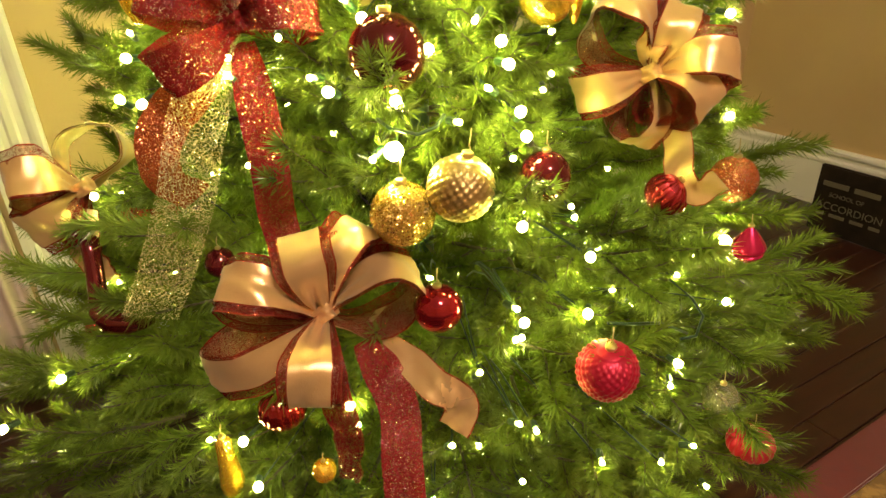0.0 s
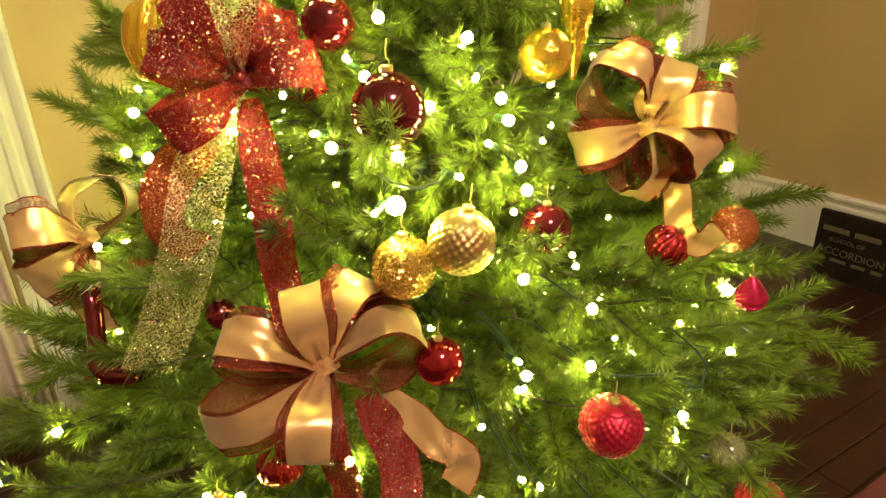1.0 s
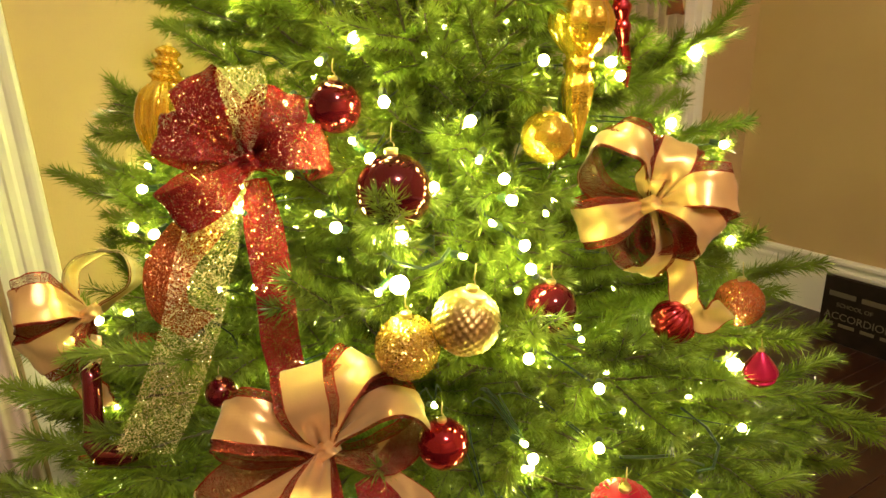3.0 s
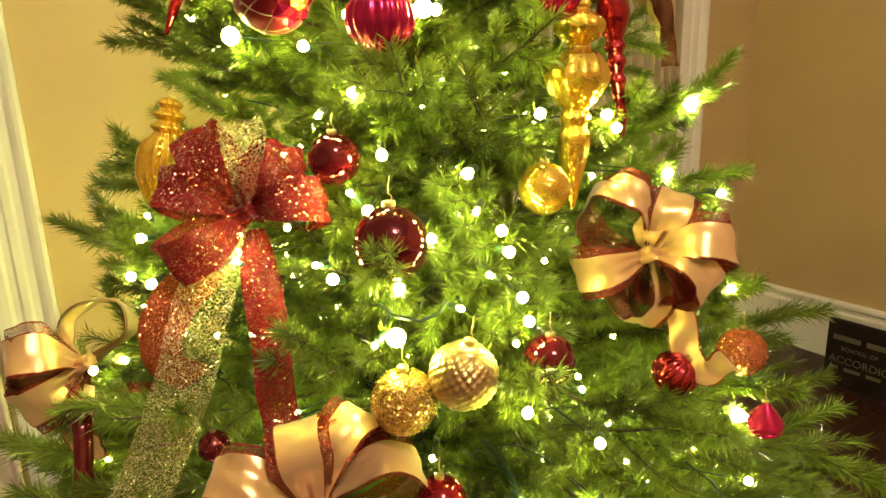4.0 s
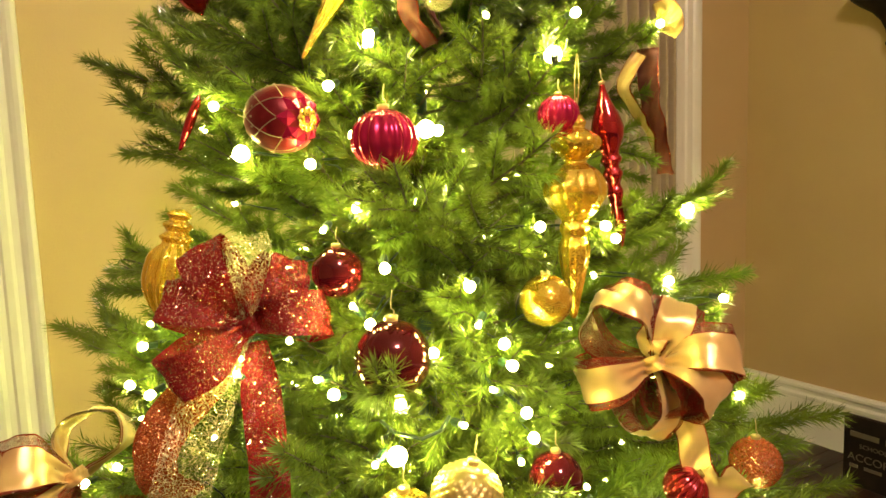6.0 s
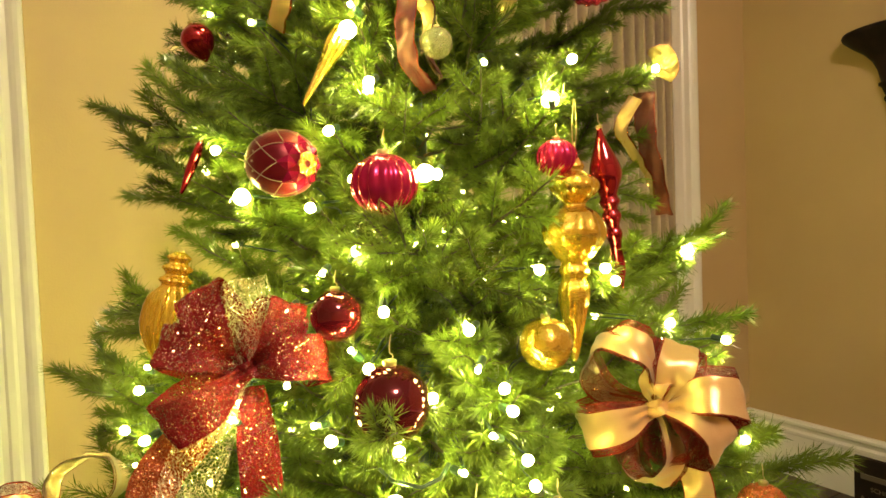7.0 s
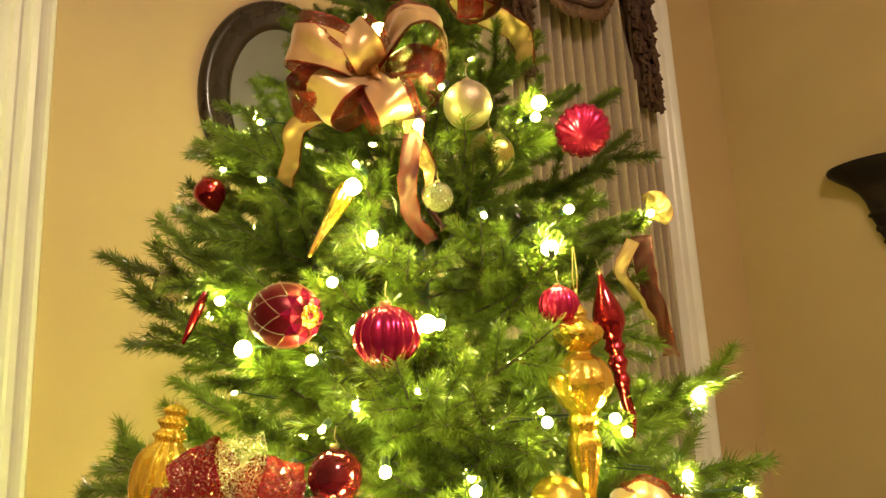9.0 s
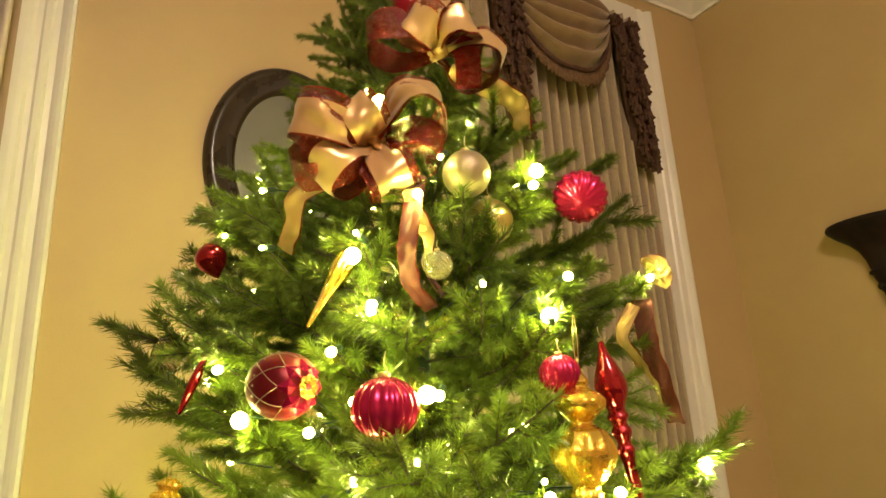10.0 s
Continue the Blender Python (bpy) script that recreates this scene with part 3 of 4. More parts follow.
tree = empty("christmas_tree", (AXIS.x, AXIS.y, 0.0), "green artificial christmas tree with lights, bows and baubles", "christmas tree")
part("pole", lathe(bmesh.new(), [(0.02, 0.1), (0.02, 1.4), (0.014, 1.42), (0.012, 2.2), (0.004, 2.24)], 14), TRUNK, tree, "dark green metal pole")
bm = bmesh.new()
lathe(bm, [(0.03, 0.02), (0.035, 0.1), (0.03, 0.3), (0.022, 0.31)], 14)
for k in range(4):
    a = math.pi / 2 * k + 0.4
    tube(bm, [(0.02 * math.cos(a), 0.02 * math.sin(a), 0.14), (0.2 * math.cos(a), 0.2 * math.sin(a), 0.05), (0.36 * math.cos(a), 0.36 * math.sin(a), 0.012)], 0.012, 8)
part("stand", bm, TRUNK, tree, "folding metal tree stand")

# places of the larger ornaments and bows, and their sizes: boughs end behind what they carry
CARRIED = [((0.462, 0.413, 0.654), 0.05), ((0.19, 0.628, 0.712), 0.12), ((0.66, 0.577, 0.955), 0.11), ((0.176, 0.775, 1.04), 0.1), ((0.34, 0.545, 0.873), 0.05), ((0.283, 0.58, 0.843), 0.05), ((0.13, 0.72, 0.85), 0.07),
           ((0.227, 0.777, 1.292), 0.05), ((0.573, 0.626, 1.16), 0.05), ((0.268, 0.71, 1.104), 0.05), ((0.314, 0.561, 0.715), 0.04), ((0.872, 0.518, 0.67), 0.04), ((0.782, 0.388, 0.39), 0.05), ((0.455, 0.537, 0.866), 0.04),
           ((0.357, 0.774, 1.639), 0.1), ((0.714, 0.732, 1.589), 0.04), ((-0.03, 0.96, 0.7), 0.06), ((0.28, 0.55, 0.56), 0.05), ((0.666, 0.526, 0.798), 0.04), ((0.12, 0.91, 1.11), 0.05), ((0.516, 0.84, 1.873), 0.08)]


def held_back(z, a, r):
    """The reach of a bough at a height and an angle, where an ornament hangs before it."""
    for (px, py, pz), size in CARRIED:
        dx, dy = px - AXIS.x, py - AXIS.y
        far = math.hypot(dx, dy)
        turn_off = math.atan2(dy, dx) - a
        if math.cos(turn_off) > 0 and far * abs(math.sin(turn_off)) < size + 0.025 and -size - 0.02 < z - pz < size + 0.07:
            r = min(r, far - 0.035)
    return r


BOUGHS = [branch_mesh(11 + k) for k in range(7)]
SPRIGS = [branch_mesh(51 + k, 0.26, 5) for k in range(4)]
rnd = random.Random(77)
turn_a = 0.0
z = 0.16
while z < 2.2:
    full = float(np.interp(z, SIDE_Z, SIDE_R))
    n = max(5, int(8 + 10 * full))
    for k in range(n):
        a = turn_a + 2 * math.pi * k / n + rnd.uniform(-.12, .12)
        zt = z + rnd.uniform(-.04, .04)
        r = held_back(zt, a, reach(zt, a) * rnd.uniform(0.86, 1.06))
        if zt > 1.95:
            r = max(0.09, r)
        rise = (0.02 + 0.25 * r + (0.10 if zt > 1.9 else 0)) * rnd.uniform(0.3, 1.2) * (1 if zt > 0.5 else 0.5)
        base = Vector((0.01 * math.cos(a), 0.01 * math.sin(a), zt - rise * 0.6))
        tip = Vector((r * math.cos(a), r * math.sin(a), zt + rise * 0.4))
        d = tip - base
        le = d.length
        x = d.normalized()
        y = Vector((0, 0, 1)).cross(x).normalized()
        m = Matrix((x, y, x.cross(y))).transposed().to_4x4()
        s = le / 0.5
        w = min(1.25, max(0.6, s))
        bo = new("bough", rnd.choice(BOUGHS))
        bo.parent = tree
        bo.matrix_basis = Matrix.Translation(base) @ m @ pose(0, 0, 0, rnd.uniform(-35, 35)) @ Matrix.Diagonal((s, w, w, 1))
    turn_a += 0.37
    z += 0.115 if z < 1.8 else 0.085
# outer sprigs that carry the light string
TUCKED = [(0.262, 0.572, 1.006), (0.280, 0.568, 1.012), (0.407, 0.498, 0.872), (0.438, 0.496, 0.862), (0.295, 0.634, 1.216), (0.313, 0.623, 1.220), (0.488, 0.702, 1.494), (0.519, 0.697, 1.498), (0.464, 0.681, 1.549), (0.644, 0.496, 0.788), (0.504, 0.607, 1.268), (0.758, 0.386, 0.379), (-0.104, 0.982, 0.775), (-0.071, 0.998, 0.765)]
for p in [b[0] for b in BULBS[:SHOWN]] + TUCKED:
    d = Vector(p) - Vector((AXIS.x, AXIS.y, 0))
    a = math.atan2(d.y, d.x) + rnd.uniform(-.25, .25)
    tip = d + Vector((0.008 * math.cos(a), 0.008 * math.sin(a), rnd.uniform(-.028, -.008)))
    base = Vector((tip.x - 0.24 * math.cos(a), tip.y - 0.24 * math.sin(a), tip.z - rnd.uniform(0.0, 0.09)))
    x = (tip - base).normalized()
    y = Vector((0, 0, 1)).cross(x).normalized()
    bo = new("sprig", rnd.choice(SPRIGS))
    bo.parent = tree
    bo.matrix_basis = Matrix.Translation(base) @ Matrix((x, y, x.cross(y))).transposed().to_4x4() @ pose(0, 0, 0, rnd.uniform(-40, 40)) @ Matrix.Diagonal(((tip - base).length / 0.26, 0.9, 0.9, 1))
# single boughs that reach out past the rest
LONG_TIPS = [(0.062, 1.118, 1.382), (0.055, 1.107, 1.33), (0.09, 1.113, 1.265), (0.135, 1.13, 1.465), (0.16, 1.141, 1.6), (0.195, 1.177, 1.66), (0.05, 1.103, 1.07),
             (-0.01, 1.115, 0.948), (0.9, 0.638, 1.155), (0.88, 0.762, 1.575), (0.87, 0.797, 1.675), (0.343, 0.592, 1.178), (0.409, 0.575, 1.146)]
for k, p in enumerate(LONG_TIPS):
    tip = Vector(p) - Vector((AXIS.x, AXIS.y, 0))
    r = math.hypot(tip.x, tip.y)
    base = Vector((0.02 * tip.x, 0.02 * tip.y, tip.z - rnd.uniform(0.12, 0.3) * r))
    x = (tip - base).normalized()
    y = Vector((0, 0, 1)).cross(x).normalized()
    bo = new("bough", BOUGHS[k % len(BOUGHS)])
    bo.parent = tree
    bo.matrix_basis = Matrix.Translation(base) @ Matrix((x, y, x.cross(y))).transposed().to_4x4() @ pose(0, 0, 0, rnd.uniform(-40, 40)) @ Matrix.Diagonal(((tip - base).length / 0.5, 0.85, 0.85, 1))
# upright leader
for k in range(5):
    a = 1.3 * k
    bo = new("bough", BOUGHS[k])
    bo.parent = tree
    bo.matrix_basis = Matrix.Translation((0, 0, 2.02)) @ pose(0, 0, 0, 0, -90 + (0 if k == 0 else 26), math.degrees(a)) @ Matrix.Diagonal((0.62, 0.55, 0.55, 1))

# ---- light string ----
rnd = random.Random(21)
for k in range(120):
    # extra hidden lights, added deep among the boughs to brighten the foliage
    a = FRONT + radians(105) * rnd.uniform(-1, 1)
    z = 0.25 + 1.0 * ((k + rnd.random()) / 120) ** 1.3
    r = reach(z, a) * rnd.uniform(0.45, 0.72)
    BULBS.append(((AXIS.x + r * math.cos(a), AXIS.y + r * math.sin(a), z), "deep"))
for k in range(60):
    # the string goes on round the far side, towards the wall
    a = FRONT + radians(95) + radians(170) * rnd.random()
    z = 0.25 + 1.75 * (k + rnd.random()) / 60
    r = min(reach(z, a) * 0.8, 0.62)
    BULBS.append(((AXIS.x + r * math.cos(a), AXIS.y + r * math.sin(a), z), "rear"))
for k in range(7):
    # a denser unseen run by the tall casing, added to brighten the wall
    a = radians(110) + radians(60) * rnd.random()
    z = 0.35 + 1.5 * (k + rnd.random()) / 7
    r = reach(z, a) * 0.86
    BULBS.append(((AXIS.x + r * math.cos(a), AXIS.y + r * math.sin(a), z), "rear"))
string = empty("light_string", (AXIS.x, AXIS.y, 0.0), "string of warm white lights wound through the tree", "string lights")
BULB_MESH = {}
# big is oversized to stand in for bloom, rear to brighten the wall
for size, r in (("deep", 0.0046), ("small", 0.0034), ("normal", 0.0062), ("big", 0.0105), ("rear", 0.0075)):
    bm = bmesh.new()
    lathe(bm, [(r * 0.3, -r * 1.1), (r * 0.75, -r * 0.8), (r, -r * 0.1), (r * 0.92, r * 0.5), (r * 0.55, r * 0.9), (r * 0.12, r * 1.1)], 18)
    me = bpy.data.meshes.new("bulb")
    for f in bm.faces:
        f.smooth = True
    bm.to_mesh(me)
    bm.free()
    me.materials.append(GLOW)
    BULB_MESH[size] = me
bm = bmesh.new()
lathe(bm, [(0.0045, -0.016), (0.005, -0.012), (0.005, -0.002), (0.004, 0.0)], 8)
SOCKET = bpy.data.meshes.new("socket")
bm.to_mesh(SOCKET)
bm.free()
SOCKET.materials.append(WIRE)
rnd = random.Random(9)
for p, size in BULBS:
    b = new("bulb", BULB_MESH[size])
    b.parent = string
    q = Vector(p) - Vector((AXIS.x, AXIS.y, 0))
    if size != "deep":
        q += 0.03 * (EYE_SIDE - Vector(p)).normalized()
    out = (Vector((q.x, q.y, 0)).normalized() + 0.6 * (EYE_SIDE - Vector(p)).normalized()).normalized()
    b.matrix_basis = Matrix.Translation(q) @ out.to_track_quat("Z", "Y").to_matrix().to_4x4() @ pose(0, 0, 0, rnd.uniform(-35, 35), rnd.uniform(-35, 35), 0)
    s = new("socket", SOCKET)
    s.parent = b
    s.location = (0, 0, -0.006)
order = sorted(BULBS, key=lambda e: (round(e[0][2] / 0.16), math.atan2(e[0][1] - AXIS.y, e[0][0] - AXIS.x) * (1 if round(e[0][2] / 0.16) % 2 else -1)))
for e, g in zip(order, order[1:]):
    a, c = Vector(e[0]), Vector(g[0])
    if (a - c).length > 0.24:
        continue
    bm = bmesh.new()
    pts = []
    for k in range(9):
        s = k / 8
        p = a.lerp(c, s) - Vector((AXIS.x, AXIS.y, 0))
        inn = 1 - 0.34 * math.sqrt(max(0.0, math.sin(math.pi * s)))
        pts.append(Vector((p.x * inn, p.y * inn, p.z - 0.02 * math.sin(math.pi * s) + 0.006 * math.sin(9 * s))))
    tube(bm, pts, 0.0016, 5)
    part("wire", bm, WIRE, string, "dark green cable")

for pts in (
    [(0.281, 0.627, 0.943), (0.285, 0.604, 0.937), (0.309, 0.583, 0.931), (0.330, 0.579, 0.937), (0.348, 0.591, 0.945)],
    [(0.676, 0.507, 0.668), (0.736, 0.506, 0.616), (0.759, 0.497, 0.580), (0.731, 0.484, 0.560), (0.700, 0.488, 0.564)],
    [(0.547, 0.498, 0.643), (0.583, 0.485, 0.636), (0.644, 0.486, 0.615), (0.711, 0.487, 0.571)],
):
    bm = bmesh.new()
    tube(bm, [Vector(p) - Vector((AXIS.x, AXIS.y, 0)) for p in pts], 0.0024, 6)
    part("wire", bm, WIRE, string, "dark green cable")


# ---- ornaments ----
def hanger(root, r, top):
    """The metal cap and wire hook at the top of a bauble."""
    bm = bmesh.new()
    lathe(bm, [(r * 0.17, top - r * 0.05), (r * 0.18, top + r * 0.1), (r * 0.15, top + r * 0.13)], 14, lambda a, z, q: q * (1 + 0.06 * math.cos(7 * a)))
    cap = part("cap", bm, CAP, root, "crimped gold metal cap")
    bm = bmesh.new()
    pts = [(r * 0.09 * math.sin(t), 0, top + r * 0.2 - r * 0.09 * math.cos(t)) for t in (0, 0.8, 1.6, 2.4, 3.14)] + [(0, 0, top + r * 0.5), (r * 0.1, r * 0.1, top + r * 0.75)]
    tube(bm, pts, 0.0008, 4)
    part("hook", bm, CAP, cap)


def round_profile(r, n=16, squash=1.0):
    return [(max(0.0006, r * math.sin(math.pi * k / n)), -r * squash * math.cos(math.pi * k / n)) for k in range(n + 1)]


def bauble(at, r, mat, label, style="plain", tilt=(0, 0, 0), name="bauble", group="baubles on the tree"):
    root = empty(name, at, label, "ornament", group)
    root.rotation_euler = [radians(a) for a in tilt]
    bm = bmesh.new()
    if style == "plain":
        lathe(bm, round_profile(r), 32)
        part("globe", bm, mat, root)
    elif style == "ribbed":
        lathe(bm, round_profile(r, 18, 0.93), 96, lambda a, z, q: q * (1 + 0.085 * abs(math.cos(8 * a)) ** 0.7 - 0.06))
        part("globe", bm, mat, root)
    elif style == "fluted_disc":
        lathe(bm, round_profile(r, 18, 0.8), 96, lambda a, z, q: q * (1 + 0.035 * math.cos(18 * a)))
        part("globe", bm, mat, root)
    elif style == "quilted":
        n, seg = 72, 144
        prof = round_profile(r, n)
        lathe(bm, prof, seg)
        for v in bm.verts:
            p = v.co
            la = math.asin(max(-1, min(1, p.z / r)))
            lo = math.atan2(p.y, p.x)
            if abs(la) < 1.05:
                k = abs(math.sin(10 * lo + 11 * la)) * abs(math.sin(10 * lo - 11 * la))
                v.co = p * (0.965 + 0.055 * k * min(1.0, (1.05 - abs(la)) * 3))
        part("globe", bm, mat, root)
    elif style == "jewelled":
        # an egg, netted with pale cord, with a cut star and a small gold flower at its lower end
        egg = lambda la: (r * 0.94 * math.cos(la) * (1 - 0.1 * math.sin(la)), r * 1.08 * math.sin(la))
        lathe(bm, [(max(0.0006, q), z) for q, z in (egg(-math.pi / 2 + math.pi * k / 24) for k in range(25))], 48)
        globe = part("globe", bm, mat, root)
        def on_egg(lo, la, lift=1.0):
            q, z = egg(la)
            return Vector((q * math.cos(lo) * lift, q * math.sin(lo) * lift, z * lift))
        for k in range(8):
            for way in (-1, 1):
                g = bmesh.new()
                tube(g, [on_egg(2 * math.pi * k / 8 + way * (la + 0.75) * 0.72, la, 1.005) for la in [-0.75 + 0.11 * j for j in range(14)]], r * 0.016, 5)
                part("cord", g, SILVER, globe, "pale metallic cord")
            g = bmesh.new()
            a0, a1 = 2 * math.pi * (k - 0.5) / 8, 2 * math.pi * (k + 0.5) / 8
            am = (a0 + a1) / 2
            ring = [on_egg(am, -1.25, 1.02), on_egg(a1, -0.98, 1.02), on_egg(am, -0.68, 1.02), on_egg(a0, -0.98, 1.02)]
            top = g.verts.new(on_egg(am, -0.98, 1.1))
            vs = [g.verts.new(v) for v in ring]
            for a, b in zip(vs, vs[1:] + vs[:1]):
                g.faces.new((a, b, top))
            part("facet", g, PINK_RED, globe, "pink-red cut facet", smooth=False)
            g = bmesh.new()
            bmesh.ops.create_icosphere(g, subdivisions=2, radius=r * 0.13, matrix=Matrix.Translation(on_egg(am, -1.36, 1.04)) @ Matrix.Diagonal((1, 1, 0.45, 1)))
            part("petal", g, GOLD_GLITTER, globe, "gold glitter petal")
        for k in range(22):
            g = bmesh.new()
            bmesh.ops.create_icosphere(g, subdivisions=1, radius=r * 0.035, matrix=Matrix.Translation(on_egg(2 * math.pi * k / 22, 0.05, 1.01)))
            part("bead", g, SILVER, globe)
    hanger(root, r, (0.93 if style in ("ribbed",) else 0.8 if style == "fluted_disc" else 0.9 if style == "jewelled" else 1.0) * r)
    return root


def turned(at, profile, mat, label, name, tilt=(0, 0, 0), seg=32, flutes=0, depth=0.06, thread=0.0):
    """A blown-glass drop turned from a profile whose top is at z = 0."""
    root = empty(name, at, label, "ornament", "glass drops on the tree")
    root.rotation_euler = [radians(a) for a in tilt]
    dense = []
    n = len(profile) - 1
    for i in range(n):
        p0, p1, p2, p3 = (Vector(profile[max(0, min(n, i + k))]) for k in (-1, 0, 1, 2))
        for k in range(5):
            f = k / 5
            q = 0.5 * (2 * p1 + (p2 - p0) * f + (2 * p0 - 5 * p1 + 4 * p2 - p3) * f * f + (3 * p1 - p0 - 3 * p2 + p3) * f ** 3)
            dense.append((max(0.0008, q.x), q.y))
    dense.append(profile[-1])
    bm = bmesh.new()
    lathe(bm, dense, max(seg, flutes * 6), (lambda a, z, q: q * (1 + depth * math.cos(flutes * a))) if flutes else None)
    bmesh.ops.recalc_face_normals(bm, faces=bm.faces)
    part("glass_body", bm, mat, root)
    hanger(root, 0.026, 0.0)
    if thread:
        bm = bmesh.new()
        tube(bm, [(-0.002, 0, 0.01), (-0.004, 0, thread * 0.5), (-0.001, 0, thread)], 0.0006, 4)
        tube(bm, [(0.002, 0, 0.01), (0.004, 0, thread * 0.5), (0.001, 0, thread)], 0.0006, 4)
        part("thread", bm, PALE_GOLD, root, "thin gold hanging thread")
    return root


# ---- ribbon ----
def ribbon_strip(bm, centre, across, width, slip=0.0, under=1.0, gap=0.0015, wave=0.0014, gather=None):
    """A ribbon along centre points; across: unit vectors over its width. Satin outside, a wider sheer cloth inside, wired edges. gather: depth of the folds at each point."""
    cols = [-0.5, -0.47] + [-0.4 + 0.08 * k for k in range(11)] + [0.47, 0.5]
    last = len(cols) - 1
    seed = Vector((len(centre), 40 * width[-1] if isinstance(width, list) else 40 * width, 90 * centre[len(centre) // 3].length))
    n = len(centre)

    def crease(i, c):
        h = wave * math.sin(0.8 * i + 4 * c) + 0.0065 * noise.noise(Vector((0.3 * i, 2.4 * c + 0.2 * i, 0)) + seed)
        return h + (gather[i] * math.cos(15 * c + 3 * seed.z) if gather else 0.0)

    outer, inner = [], []
    for i in range(n):
        d = (centre[min(i + 1, n - 1)] - centre[max(i - 1, 0)]).normalized()
        nn = d.cross(across[i]).normalized()
        wd = width[i] if isinstance(width, list) else width
        outer.append([bm.verts.new(centre[i] + across[i] * (c * wd) + nn * (gap + crease(i, c))) for c in cols])
        inner.append([bm.verts.new(centre[i] + across[i] * ((c * under + slip) * wd) - nn * (gap - crease(i, c))) for c in cols])
    for i in range(n - 1):
        for k in range(last):
            f = bm.faces.new((outer[i][k], outer[i + 1][k], outer[i + 1][k + 1], outer[i][k + 1]))
            f.material_index = 1 if k in (0, last - 1) else 0
            g = bm.faces.new((inner[i][k + 1], inner[i + 1][k + 1], inner[i + 1][k], inner[i][k]))
            g.material_index = 1 if k in (0, last - 1) else 2
    return bm


def loop_mesh(length, height, width, slip=0.0, pinch=0.3, n=36, under=1.0):
    """One bow loop along x, z towards the viewer: out, round and back to the knot."""
    bm = bmesh.new()
    cen, acr, wid, folds = [], [], [], []
    for k in range(n + 1):
        t = 2 * math.pi * k / n
        u = length * (0.5 - 0.5 * math.cos(t))
        v = height * math.sin(t) * (0.3 + 0.7 * math.sin(math.pi * min(1.0, 0.62 * u / length + 0.05)) ** 1.5) * 1.15 + 0.5 * height * (u / length)
        cen.append(Vector((u, 0, v)))
        f = min(1.0, pinch + 1.1 * (u / length))
        acr.append(Vector((0, 1, 0.10 * math.sin(2 * t))).normalized())
        wid.append(width * f)
        folds.append(0.07 * width * max(0.0, 1 - 1.3 * u / length) ** 1.5)
    return ribbon_strip(bm, cen, acr, wid, slip, under, gather=folds)


def tail_mesh(pts, width, twist=0.0, cut=True, n=28, start=0.55, normal=(0, 0, 1), under=1.0):
    """A hanging ribbon end through pts, in the bow's own frame."""
    bm = bmesh.new()
    P = [Vector(p) for p in pts]
    cen, acr, wid = [], [], []
    m = len(P) - 1
    for k in range(n + 1):
        s = k / n * m
        i = min(int(s), m - 1)
        f = s - i
        p0, p1, p2, p3 = P[max(i - 1, 0)], P[i], P[i + 1], P[min(i + 2, m)]
        cen.append(0.5 * (2 * p1 + (p2 - p0) * f + (2 * p0 - 5 * p1 + 4 * p2 - p3) * f * f + (3 * p1 - p0 - 3 * p2 + p3) * f ** 3))
    for k in range(n + 1):
        d = (cen[min(k + 1, n)] - cen[max(k - 1, 0)]).normalized()
        a = Vector(normal).cross(d)
        a = a.normalized() if a.length > 1e-4 else Vector((1, 0, 0))
        tw = twist * k / n
        a = (Matrix.Rotation(tw, 3, d) @ a)
        acr.append(a)
        wid.append(width * min(1.0, start + 2.0 * k / n))
    return ribbon_strip(bm, cen, acr, wid, 0.0, under)


def bow(at, label, loops, tails, width, mats, up=0.0, alt=None, knot=None, spin=0.0, pinch=0.3):
    """loops: (angle, length, height, roll, which cloth); tails: (points, width, twist, cloth) in metres in the bow's frame."""
    root = empty("ribbon_bow", at, label, "bow", "ribbon bows on the tree")
    root.matrix_basis = Matrix.Translation(at) @ facing(at, up) @ pose(0, 0, 0, 0, 0, spin)
    pick = [mats, alt, COPPER, [RED_GLITTER] * 3, [SATIN, EDGE, SATIN]]
    for ang, ln, ht, roll, cloth in loops:
        double = pick[cloth][0] is not pick[cloth][2]
        slip, under = (0.0, 1.0) if not double else (0.0, 1.42) if abs(roll) < 15 else (math.copysign(0.13, -roll), 1.32)
        part("loop", loop_mesh(ln, ht, width, slip, pinch, under=under), pick[cloth], root, m=pose(0, 0, 0, 0, 0, ang) @ pose(0, 0, 0.004, roll, -8 + 9 * math.sin(ang * 3.7), 0))
    for pts, wd, tw, cloth in tails:
        part("tail", tail_mesh(pts, wd, radians(tw)), pick[cloth], root)
    part("knot", loop_mesh(0.03, 0.016, 0.02, 0.0, 1.0), [knot or mats[0]] * 3, root, m=pose(-0.013, -0.005, 0.012, 0, 0, 25))
    return root


SAT = [SATIN, EDGE, SHEER]
RED = [RED_GLITTER, RED_GLITTER, RED_GLITTER]
LACE = [GOLD_MESH, GOLD_MESH, GOLD_MESH]
COPPER = [ORANGE_GLITTER, ORANGE_GLITTER, ORANGE_GLITTER]
SHEERS = [SHEER, EDGE, SHEER]

